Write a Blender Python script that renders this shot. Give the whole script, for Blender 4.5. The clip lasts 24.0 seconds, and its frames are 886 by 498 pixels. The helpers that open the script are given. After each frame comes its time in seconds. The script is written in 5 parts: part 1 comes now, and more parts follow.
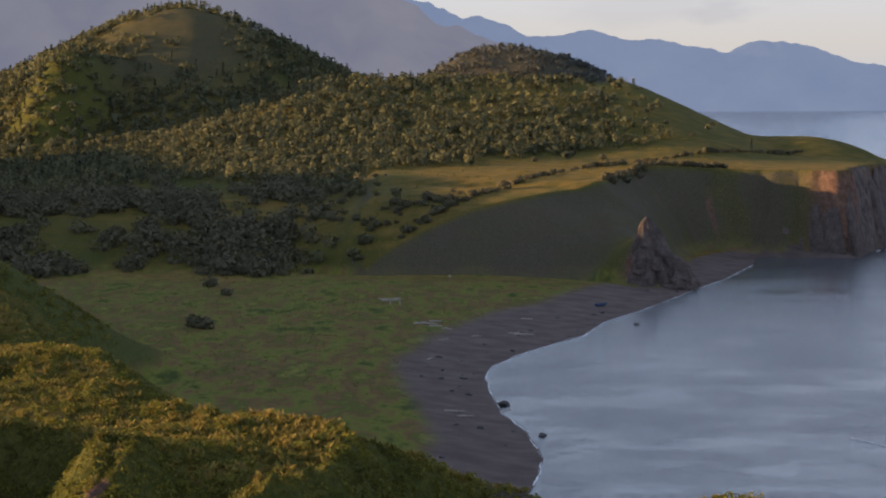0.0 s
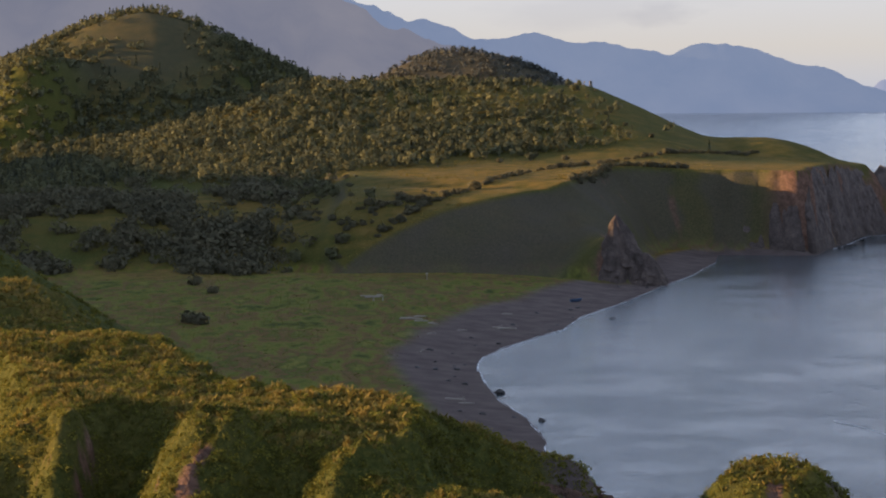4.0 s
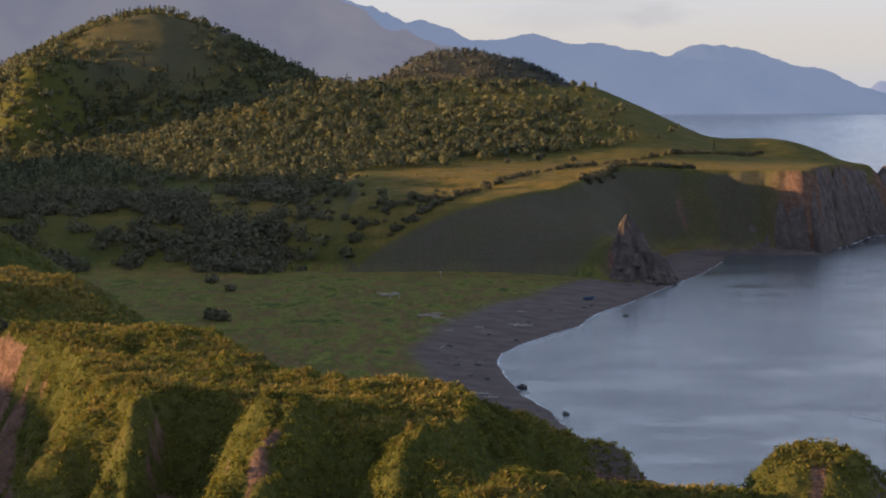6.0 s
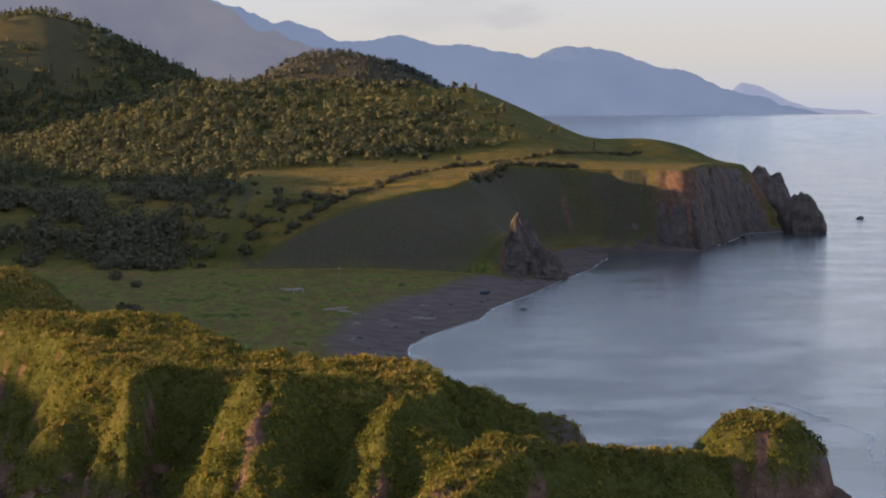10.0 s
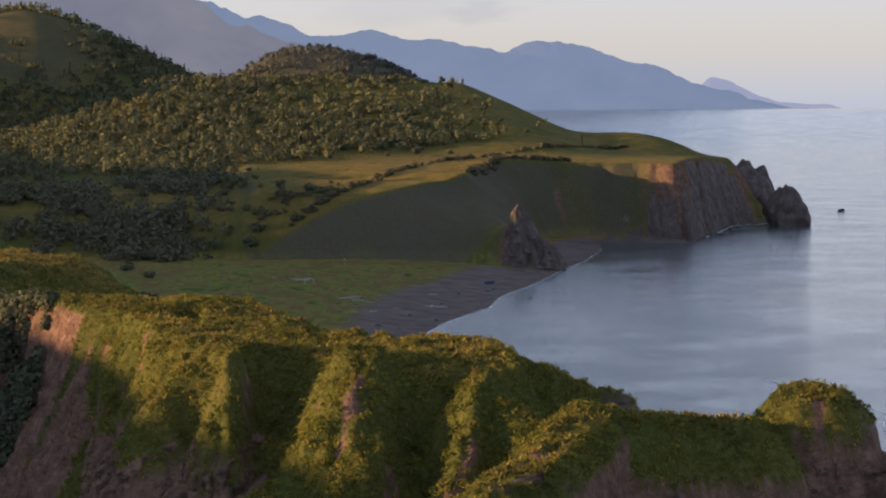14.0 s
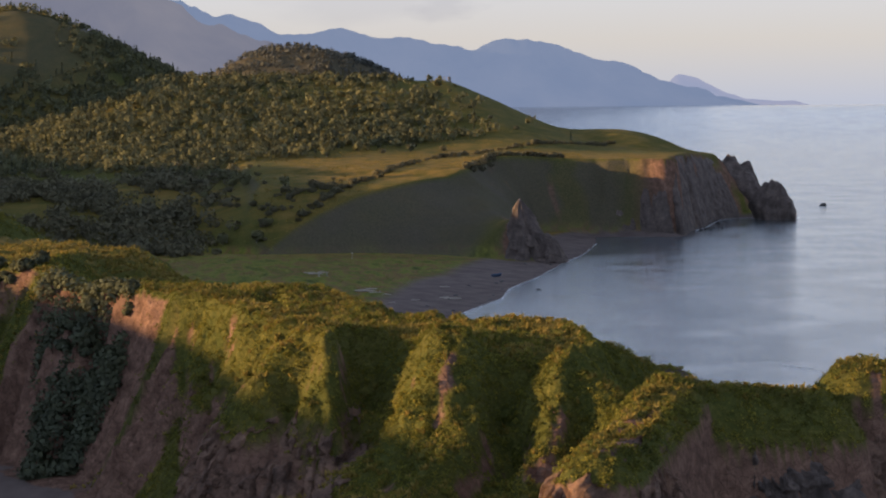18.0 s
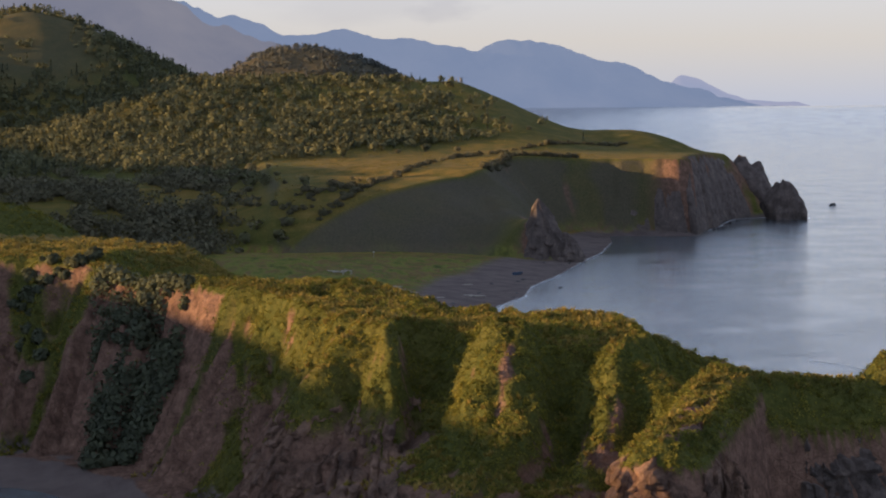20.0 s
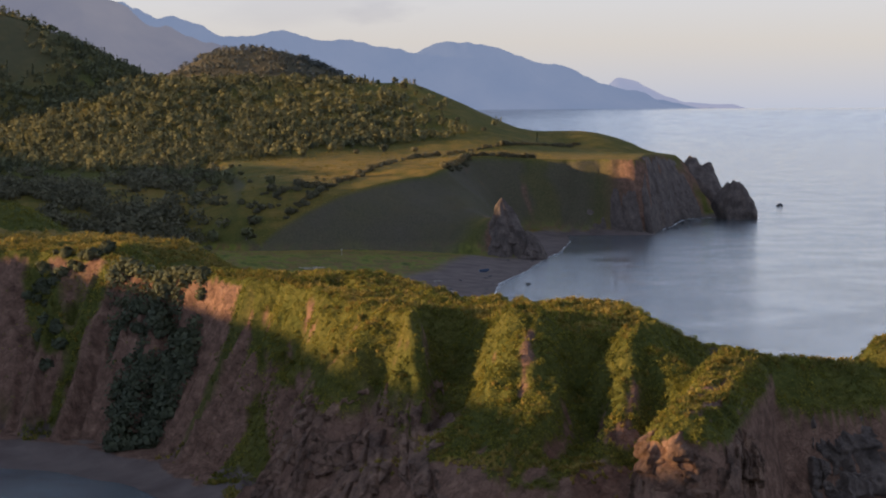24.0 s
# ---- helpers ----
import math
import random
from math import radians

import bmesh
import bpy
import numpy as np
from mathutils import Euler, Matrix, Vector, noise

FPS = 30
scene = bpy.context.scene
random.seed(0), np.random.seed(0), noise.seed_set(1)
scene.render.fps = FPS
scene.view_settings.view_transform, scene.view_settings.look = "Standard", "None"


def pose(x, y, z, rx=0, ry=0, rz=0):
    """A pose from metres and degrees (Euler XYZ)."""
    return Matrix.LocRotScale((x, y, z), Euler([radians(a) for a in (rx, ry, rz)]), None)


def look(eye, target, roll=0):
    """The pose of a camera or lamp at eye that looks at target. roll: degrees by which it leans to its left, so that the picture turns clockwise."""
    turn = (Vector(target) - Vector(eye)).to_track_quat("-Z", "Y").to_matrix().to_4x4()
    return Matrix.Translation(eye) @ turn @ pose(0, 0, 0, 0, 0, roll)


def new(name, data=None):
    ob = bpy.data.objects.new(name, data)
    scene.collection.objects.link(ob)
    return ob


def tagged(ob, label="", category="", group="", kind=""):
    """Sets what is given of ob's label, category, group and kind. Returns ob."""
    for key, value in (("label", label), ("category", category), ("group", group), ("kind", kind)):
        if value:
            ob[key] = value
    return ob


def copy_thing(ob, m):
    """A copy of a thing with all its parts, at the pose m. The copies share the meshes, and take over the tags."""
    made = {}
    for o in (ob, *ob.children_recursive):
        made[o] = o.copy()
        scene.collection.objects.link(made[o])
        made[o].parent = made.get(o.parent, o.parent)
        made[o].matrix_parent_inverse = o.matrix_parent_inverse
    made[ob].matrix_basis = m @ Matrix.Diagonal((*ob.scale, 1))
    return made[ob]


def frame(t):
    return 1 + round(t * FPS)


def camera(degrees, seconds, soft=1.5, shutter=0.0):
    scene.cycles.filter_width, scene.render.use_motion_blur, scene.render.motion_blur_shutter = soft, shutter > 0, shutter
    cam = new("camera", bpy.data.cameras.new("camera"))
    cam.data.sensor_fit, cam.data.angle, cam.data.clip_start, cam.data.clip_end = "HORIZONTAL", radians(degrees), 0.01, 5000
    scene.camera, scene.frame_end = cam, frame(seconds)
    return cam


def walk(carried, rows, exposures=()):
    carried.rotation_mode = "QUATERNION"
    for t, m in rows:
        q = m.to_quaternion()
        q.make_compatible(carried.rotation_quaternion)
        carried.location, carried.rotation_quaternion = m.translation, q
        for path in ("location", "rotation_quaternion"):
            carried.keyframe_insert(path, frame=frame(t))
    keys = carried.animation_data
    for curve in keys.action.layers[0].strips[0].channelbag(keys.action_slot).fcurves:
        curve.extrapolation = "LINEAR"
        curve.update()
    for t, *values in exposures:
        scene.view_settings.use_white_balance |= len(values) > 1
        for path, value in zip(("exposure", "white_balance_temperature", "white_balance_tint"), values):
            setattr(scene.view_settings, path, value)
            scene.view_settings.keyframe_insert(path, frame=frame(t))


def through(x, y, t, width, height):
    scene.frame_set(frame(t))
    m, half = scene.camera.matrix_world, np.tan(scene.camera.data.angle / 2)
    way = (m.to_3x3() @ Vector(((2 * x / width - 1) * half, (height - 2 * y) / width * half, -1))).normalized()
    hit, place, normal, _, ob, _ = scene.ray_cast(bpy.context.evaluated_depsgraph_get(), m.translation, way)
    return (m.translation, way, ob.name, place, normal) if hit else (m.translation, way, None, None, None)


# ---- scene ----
cam = camera(23.47, 24.0, soft=2.0)
PATH = [  # seconds, x, y, z, yaw, pitch, roll
    (0, 0.00, 0.00, 56.00, 0.005, -3.671, -0.236),
    (0.5, -1.39, -2.51, 56.01, -0.227, -3.670, -0.288),
    (1, -2.75, -5.01, 56.00, -0.417, -3.661, -0.293),
    (1.5, -4.15, -7.51, 55.96, -0.677, -3.647, -0.320),
    (2, -5.57, -9.98, 55.92, -0.898, -3.630, -0.329),
    (2.5, -7.02, -12.41, 55.91, -1.123, -3.633, -0.393),
    (4.5, -12.94, -21.93, 55.99, -1.630, -3.605, -0.339),
    (5, -14.47, -24.27, 55.99, -1.629, -3.605, -0.324),
    (5.5, -16.00, -26.57, 55.99, -1.638, -3.602, -0.318),
    (6, -17.54, -28.84, 55.97, -1.709, -3.588, -0.311),
    (6.5, -19.06, -31.11, 55.94, -1.729, -3.583, -0.308),
    (7, -20.53, -33.41, 55.92, -1.814, -3.572, -0.288),
    (7.5, -22.01, -35.76, 55.89, -2.456, -3.565, -0.234),
    (8, -23.56, -38.12, 55.87, -3.494, -3.569, -0.288),
    (8.5, -25.12, -40.48, 55.86, -4.155, -3.572, -0.259),
    (9, -26.70, -42.82, 55.85, -4.705, -3.574, -0.237),
    (9.5, -28.28, -45.12, 55.85, -5.065, -3.578, -0.234),
    (10, -29.85, -47.37, 55.84, -5.404, -3.581, -0.233),
    (10.5, -31.50, -49.55, 55.82, -5.803, -3.583, -0.248),
    (12.5, -38.48, -58.01, 55.87, -6.254, -3.697, -0.254),
    (13, -40.27, -60.09, 55.91, -6.291, -3.721, -0.274),
    (13.5, -42.18, -62.15, 55.94, -6.313, -3.738, -0.292),
    (14, -44.15, -64.21, 55.94, -6.329, -3.734, -0.269),
    (14.5, -46.12, -66.28, 55.93, -6.347, -3.740, -0.282),
    (15, -48.08, -68.35, 55.94, -6.639, -3.744, -0.309),
    (15.5, -50.04, -70.45, 55.94, -6.650, -3.746, -0.328),
    (16, -52.00, -72.59, 55.94, -6.677, -3.760, -0.364),
    (16.5, -54.02, -74.78, 55.95, -6.711, -3.763, -0.366),
    (17, -56.14, -77.02, 55.94, -6.905, -3.770, -0.386),
    (17.5, -58.39, -79.30, 55.92, -7.165, -3.786, -0.415),
    (18, -60.72, -81.60, 55.93, -7.311, -3.798, -0.485),
    (18.5, -63.06, -83.88, 55.93, -7.334, -3.816, -0.492),
    (19, -65.29, -86.09, 55.93, -7.331, -3.803, -0.488),
    (19.5, -67.36, -88.18, 55.93, -7.325, -3.787, -0.457),
    (21.5, -74.77, -95.99, 55.87, -7.402, -3.747, -0.379),
    (22, -76.47, -97.82, 55.87, -7.687, -3.741, -0.340),
    (22.5, -78.16, -99.56, 55.83, -7.809, -3.742, -0.313),
    (23, -79.80, -101.24, 55.77, -7.857, -3.740, -0.313),
    (23.5, -81.43, -102.88, 55.70, -8.414, -3.743, -0.270),
    (24, -83.13, -104.49, 55.67, -9.126, -3.742, -0.292),
]
walk(cam, [(t, pose(x, y, z, 0, 0, yaw) @ pose(0, 0, 0, 90 + pitch) @ pose(0, 0, 0, 0, 0, roll))
           for t, x, y, z, yaw, pitch, roll in PATH], exposures=[(0.0, 0.94, 5820, 18)])

# ---- world, sun ----
CLOUD_A, CLOUD_B = (0.0961, 0.9941, 0.0496), (0.1280, 0.9907, 0.0461)
SUN_AZ, SUN_EL = -85.0, 9.0   # degrees, clockwise from +y; elevation
world = bpy.data.worlds.new("world")
scene.world = world
world.use_nodes = True
wn = world.node_tree.nodes
sky = wn.new("ShaderNodeTexSky")
sky.sky_type = "NISHITA"
sky.sun_disc = False
sky.sun_elevation, sky.sun_rotation = radians(SUN_EL), radians(SUN_AZ)
sky.dust_density, sky.ozone_density, sky.air_density = 0.6, 3.0, 1.0
wl = world.node_tree.links
up = wn.new("ShaderNodeSeparateXYZ")
coords = wn.new("ShaderNodeTexCoord").outputs["Generated"]
wl.new(coords, up.inputs[0])
veil = wn.new("ShaderNodeValToRGB")   # thin evening cloud over the whole sky, warm low and grey-blue high
for e, (p, c) in zip((veil.color_ramp.elements[0], veil.color_ramp.elements[1], veil.color_ramp.elements.new(0.07), veil.color_ramp.elements.new(0.25)),
                     ((0.0, (4.0, 4.15, 4.35)), (1.0, (6.2, 7.6, 10.8)), (0.03, (5.1, 4.55, 3.7)), (0.2, (6.0, 7.0, 8.2)))):
    e.position, e.color = p, (*c, 1)
wl.new(up.outputs["Z"], veil.inputs[0])
cloud = veil.outputs["Color"]
for way, size, dim in ((CLOUD_A, (14, 14, 60), 0.16), (CLOUD_B, (42, 42, 110), 0.2)):   # two small grey cloud banks
    off = wn.new("ShaderNodeVectorMath")
    off.operation, off.inputs[1].default_value = "SUBTRACT", way
    wl.new(coords, off.inputs[0])
    grow = wn.new("ShaderNodeVectorMath")
    grow.operation, grow.inputs[1].default_value = "MULTIPLY", size
    wl.new(off.outputs[0], grow.inputs[0])
    fluff = wn.new("ShaderNodeTexNoise")
    fluff.inputs["Scale"].default_value, fluff.inputs["Detail"].default_value = 1.6, 5
    wl.new(grow.outputs[0], fluff.inputs["Vector"])
    far = wn.new("ShaderNodeVectorMath")
    far.operation = "LENGTH"
    wl.new(grow.outputs[0], far.inputs[0])
    edge_of = wn.new("ShaderNodeMath")
    edge_of.operation, edge_of.inputs[1].default_value = "MULTIPLY_ADD", -0.75
    wl.new(far.outputs["Value"], edge_of.inputs[0])
    wl.new(fluff.outputs["Fac"], edge_of.inputs[2])
    amount = wn.new("ShaderNodeMapRange")
    amount.inputs["From Min"].default_value, amount.inputs["From Max"].default_value, amount.inputs["To Max"].default_value = -0.05, 0.3, dim
    wl.new(edge_of.outputs[0], amount.inputs["Value"])
    dull = wn.new("ShaderNodeMix")
    dull.data_type, dull.inputs[7].default_value = "RGBA", (2.6, 2.4, 2.6, 1)
    wl.new(amount.outputs[0], dull.inputs[0])
    wl.new(cloud, dull.inputs[6])
    cloud = dull.outputs[2]
blend = wn.new("ShaderNodeMix")
blend.data_type, blend.inputs[0].default_value = "RGBA", 0.8
wl.new(sky.outputs["Color"], blend.inputs[6])
wl.new(cloud, blend.inputs[7])
wn["Background"].inputs["Strength"].default_value = 0.08
wl.new(blend.outputs[2], wn["Background"].inputs["Color"])
sun = new("sun", bpy.data.lights.new("sun", "SUN"))
sun.data.energy, sun.data.angle, sun.data.color = 5.0, radians(0.6), (1.0, 0.61, 0.23)
to_sun = Vector((math.sin(radians(SUN_AZ)) * math.cos(radians(SUN_EL)), math.cos(radians(SUN_AZ)) * math.cos(radians(SUN_EL)), math.sin(radians(SUN_EL))))
sun.matrix_world = look((0, 0, 300), Vector((0, 0, 300)) - to_sun)


# ---- small helpers ----
def vnoise(x, y, seed=0):
    """Smooth value noise in -1..1 on numpy arrays."""
    xi, yi = np.floor(x).astype(np.int64), np.floor(y).astype(np.int64)
    u, v = x - xi, y - yi
    u, v = u * u * (3 - 2 * u), v * v * (3 - 2 * v)

    def h(a, b):
        n = (a * 374761393 + b * 668265263 + seed * 974634777) & 0xFFFFFFFF
        n = ((n ^ (n >> 13)) * 1274126177) & 0xFFFFFFFF
        n = n ^ (n >> 16)
        return (n & 0xFFFF) / 32767.5 - 1.0
    return (h(xi, yi) * (1 - u) + h(xi + 1, yi) * u) * (1 - v) + (h(xi, yi + 1) * (1 - u) + h(xi + 1, yi + 1) * u) * v


def fbm(x, y, octaves=4, seed=0, gain=0.5):
    s, a, n = 0.0, 1.0, 0.0
    for k in range(octaves):
        s, n = s + a * vnoise(x * 2 ** k + 17.3 * k, y * 2 ** k - 9.1 * k, seed + k), n + a
        a *= gain
    return s / n


def smooth(a, b, x):
    t = np.clip((x - a) / (b - a), 0, 1)
    return t * t * (3 - 2 * t)


def smax(a, b, k):
    h = np.clip(0.5 + 0.5 * (a - b) / k, 0, 1)
    return b + (a - b) * h + k * h * (1 - h)


def inside(poly, x, y):
    """Signed distance to a closed polygon (positive inside), and that distance divided by the widths of its edges."""
    d2 = np.full(x.shape, 1e12)
    s = np.full(x.shape, 1e12)
    odd = np.zeros(x.shape, bool)
    for (x0, y0, w0), (x1, y1, w1) in zip(poly, poly[1:] + poly[:1]):
        ex, ey = x1 - x0, y1 - y0
        t = np.clip(((x - x0) * ex + (y - y0) * ey) / (ex * ex + ey * ey), 0, 1)
        q = (x - x0 - t * ex) ** 2 + (y - y0 - t * ey) ** 2
        s = np.minimum(s, np.sqrt(q) / (w0 + (w1 - w0) * t))
        d2 = np.minimum(d2, q)
        odd ^= ((y0 > y) != (y1 > y)) & (x < x0 + (y - y0) / (y1 - y0 + 1e-9) * ex)
    sign = np.where(odd, 1.0, -1.0)
    return np.sqrt(d2) * sign, s * sign


# ---- the plan ----
# the shore of the whole land at sea level: x, y and the width of the beach or bank
SHORE = [(-900, 30, 20), (-330, 20, 20), (-250, 60, 12), (-210, 190, 20), (-160, 246, 14), (-112, 242, 9), (-91, 230, 8), (-78, 213, 8), (-60, 160, 6), (-40, 122, 5), (-27, 106, 5),
         (-8, 104, 5), (4, 122, 5), (14, 140, 5), (30, 150, 5), (34, 166, 5), (24, 178, 6), (13, 200, 8), (9, 240, 10), (8, 280, 14),
         (11.8, 306, 18), (13.5, 317, 18), (15.7, 338, 18), (15.6, 355, 18), (14.3, 371, 18), (11, 392, 18), (9, 428, 20), (8.7, 451, 20),
         (10.3, 466, 22), (14.8, 482, 24), (23.5, 505, 26), (34.6, 531, 28), (43, 566, 30), (59, 607, 30), (77.7, 664, 26)]
SHORE += [(96, 715, 26), (112, 772, 22), (120, 815, 10), (136, 813, 6), (150, 807, 6), (158, 810, 6), (170, 848, 6), (184, 880, 6), (203, 935, 6), (222, 955, 6),
          (240, 935, 6), (250, 960, 6), (244, 1010, 8), (232, 1060, 8), (240, 1150, 8), (260, 1400, 8), (330, 1900, 8), (420, 2600, 8), (300, 4800, 8), (-3000, 4800, 8), (-3000, 30, 8)]
# the back terrace: foot and upper edge of its slopes and cliffs
TERRACE_FOOT = [(-50, 688), (-30, 679), (-6, 681), (14, 685), (34, 681), (48, 668), (56, 659), (66, 661), (76, 666), (80, 690), (86, 740), (94, 785), (102, 812), (120, 820), (136, 818), (150, 813), (158, 813), (170, 850), (183, 882),
                (203, 937), (222, 957), (232, 960), (240, 975), (238, 1008), (228, 1060), (236, 1150), (255, 1400), (200, 1900), (-200, 1900), (-200, 1160), (-130, 1040), (-84, 930), (-74, 850), (-66, 760)]
TERRACE_TOP = [(-32, 704), (-25, 686), (-16, 696), (-5, 706), (7, 718), (23, 732), (37, 745), (48, 752), (56, 760), (66, 800), (78, 830), (100, 841), (124, 836), (138, 829), (148, 822), (157, 822), (162, 852), (174, 888),
               (193, 942), (208, 972), (218, 990), (220, 1006), (210, 1050), (200, 1150), (190, 1400), (120, 1850), (-120, 1850), (-140, 1180), (-70, 1040), (-30, 930), (-26, 850), (-24, 760)]
# the near headland: foot of its cliffs and edge of its flat top
HEAD_FOOT = [(-900, 262), (-180, 256), (-130, 257), (-104, 251), (-87, 238), (-75, 222), (-60, 166), (-46, 138), (-30, 128), (-14, 132), (-4, 142), (4, 150), (6, 166),
             (10, 198), (4, 222), (-8, 245), (-22, 290), (-34, 330), (-52, 368), (-80, 398), (-130, 410), (-900, 420)]
HEAD_TOP = [(-900, 310), (-180, 306), (-130, 300), (-101, 292), (-92, 287), (-83, 275), (-76, 261), (-66, 245), (-55, 227), (-48, 202), (-43, 185), (-34, 185), (-28, 176), (-20, 173), (-13.5, 168), (-10, 174),
            (-9, 185), (-10.5, 192.5), (-17, 198), (-25, 204), (-31, 211), (-36.5, 224), (-42, 250), (-49, 264), (-57, 290), (-66, 314), (-80, 336), (-104, 360), (-130, 372), (-900, 380)]


def edge(poly, x, y):
    """Signed distance to a closed polygon (positive inside) and the run along it to the nearest place."""
    d2, run, far = np.full(x.shape, 1e12), np.zeros(x.shape), 0.0
    odd = np.zeros(x.shape, bool)
    for (x0, y0), (x1, y1) in zip(poly, poly[1:] + poly[:1]):
        ex, ey = x1 - x0, y1 - y0
        long = math.hypot(ex, ey)
        t = np.clip(((x - x0) * ex + (y - y0) * ey) / (ex * ex + ey * ey), 0, 1)
        q = (x - x0 - t * ex) ** 2 + (y - y0 - t * ey) ** 2
        run = np.where(q < d2, far + t * long, run)
        d2 = np.minimum(d2, q)
        far += long
        odd ^= ((y0 > y) != (y1 > y)) & (x < x0 + (y - y0) / (y1 - y0 + 1e-9) * ex)
    return np.sqrt(d2) * np.where(odd, 1.0, -1.0), run


def rise(foot, top, x, y):
    """0 at the foot of a slope, 1 at its upper edge; and the run along the upper edge."""
    df, _ = edge(foot, x, y)
    dt, run = edge(top, x, y)
    return np.where(df <= 0, -0.02, np.where(dt >= 0, 1.0, df / (df - np.minimum(dt, 0) + 1e-6))), run, df, dt


def spine(x, y, line, flat, slope, steep, shoulder):
    """A narrow rocky ridge along a line of (x, y, z): a rounded top, then a cliff below the shoulder."""
    z = np.full(x.shape, -50.0)
    for (ax, ay, az), (bx, by, bz) in zip(line, line[1:]):
        ex, ey = bx - ax, by - ay
        t = np.clip(((x - ax) * ex + (y - ay) * ey) / (ex * ex + ey * ey + 1e-9), 0, 1)
        d = np.maximum(np.hypot(x - ax - t * ex, y - ay - t * ey) - flat, 0)
        z = np.maximum(z, az + (bz - az) * t - slope * np.minimum(d, shoulder) * np.minimum(d / shoulder, 1) ** 0.5 - steep * np.maximum(d - shoulder, 0))
    return z


def swell(x, y, ax, ay, bx, by, wx, wy, power=2.0):
    """1 on a line, falling off as a smooth hill with its own widths across x and y."""
    ex, ey = bx - ax, by - ay
    t = np.clip(((x - ax) * ex + (y - ay) * ey) / (ex * ex + ey * ey + 1e-9), 0, 1)
    return np.exp(-np.hypot((x - ax - t * ex) / wx, (y - ay - t * ey) / wy) ** power)


def height(x, y):
    """The ground's height and the masks that its materials need."""
    n1 = fbm(x / 9.0, y / 9.0, 4, 3)
    n2 = fbm(x / 60.0, y / 60.0, 4, 11)
    n3 = fbm(x / 2.6, y / 2.6, 3, 23)
    n4 = fbm(x / 5.0, y / 5.0, 3, 29)
    ds, ss = inside(SHORE, x + 0.5 * n1, y + 1.0 * n1)
    z = np.where(ds < 0, np.maximum(ds * 0.10, -4), 2.4 * smooth(-0.1, 1.25, ss) + 1.4 * smooth(20, 90, ds))
    z = z + np.where(ds > 10, 0.25 * n2 + 0.12 * n1, 0) * smooth(10, 40, ds)
    sand = (1 - smooth(0.85, 1.15, ss + 0.25 * n2))
    land = smooth(0, 60, ds)
    # valley floor rising inland
    z = z + (smooth(640, 900, y) * 7 + smooth(820, 1150, y) * 24) * smooth(20, -70, x) * land
    # back terrace, sinking along its spur towards the marsh
    warp = n1 * 3.0 * smooth(60, 110, x)
    st, ru, ft, _ = rise(TERRACE_FOOT, TERRACE_TOP, x + warp, y + warp)
    p = (x + 22) * 0.61 + (y - 655) * 0.79
    top = np.interp(p, [0, 21, 35, 51, 68, 88, 107, 119, 129, 240], [3.6, 4.4, 11.2, 17.2, 22.3, 25.8, 28, 28.8, 31.1, 33.0]) + 0.5 * n2
    top = top + 2.4 * np.exp(-((x - 84) / 24) ** 2 - ((y - 834) / 26) ** 2) + 3.0 * smooth(4, 45, 0.61 * (y - 655) - 0.79 * (x + 22) - 8) * smooth(128, 60, p) - 2.0 * smooth(930, 985, y) * smooth(160, 220, x)
    rocky = smooth(60, 100, x) * smooth(700, 790, y)
    flute = np.abs(vnoise(ru / 9.0, st * 0.6, 61)) + 0.5 * np.abs(vnoise(ru / 4.0, st, 63))
    smoothface = 0.85 * st + 0.15 * smooth(0, 1, st)
    cliff = 0.35 * smooth(0.0, 0.25, st) + 0.65 * smooth(0.15, 1.0, st)
    face = smoothface + (cliff - smoothface) * rocky * smooth(108, 140, x)
    terr = top * face - rocky * 5.5 * flute * 4 * np.clip(st, 0, 1) * (1 - np.clip(st, 0, 1)) * smooth(115, 140, x)
    terr = terr - rocky * (1 - smooth(115, 140, x)) * 2.6 * flute * 4 * np.clip(st, 0, 1) * (1 - np.clip(st, 0, 1))
    z = np.where(st > 0, np.maximum(z * (1 - smooth(0, 0.3, st)), terr) + z * smooth(0, 0.3, st) * 0.0, z)
    # the ridge that runs down from the terrace's corner to the rock spur on the beach
    rib = spine(x + 0.5 * n1, y, [(54, 757, 28.0), (56, 742, 21.5), (59, 722, 16.0), (62, 698, 14.8), (64, 686, 14.5)], 0.6, 0.6, 1.1, 14)
    rib = np.where((y > 650) & (y < 775) & (ds > 3), rib - 0.8 * np.abs(n1), -9)
    z = np.maximum(z, rib)
    # hills, each as tall as it stands over the sea
    hills = 20 + 53 * swell(x, y, -60, 1172, 98, 1166, np.where(x > 50, 78, 115), np.where(y < 1166, 205, 240), 1.4)
    shoulder = 20 + 24 * swell(x, y, 140, 1085, 178, 1052, 52, 75, 2.0)
    h2 = 12 + 107 * swell(x, y, -156, 1280, -190, 1420, 165, 165, 1.5)
    h2 = np.maximum(h2, 12 + 78 * swell(x, y, -172, 1240, -200, 1140, 36, 55, 2.0))
    h3 = 4 + 111 * swell(x, y, 45, 1962, 80, 1950, 150, 220, 1.6)
    # hw: a mountain out of view in the west, added to shade h2
    hw = 10 + 88 * swell(x, y, -560, 1250, -640, 1700, 190, 330, 2.0)
    inland = smooth(0, 25, ds) * smooth(690, 800, y) * np.where((x > 30) & (y < 1100), smooth(8, 30, ft), 1.0)
    for form in (hills, shoulder, h2, h3, hw):
        z = z * (1 - inland) + inland * smax(z, form * (1 + 0.03 * n2) - 1.0, 4.0)
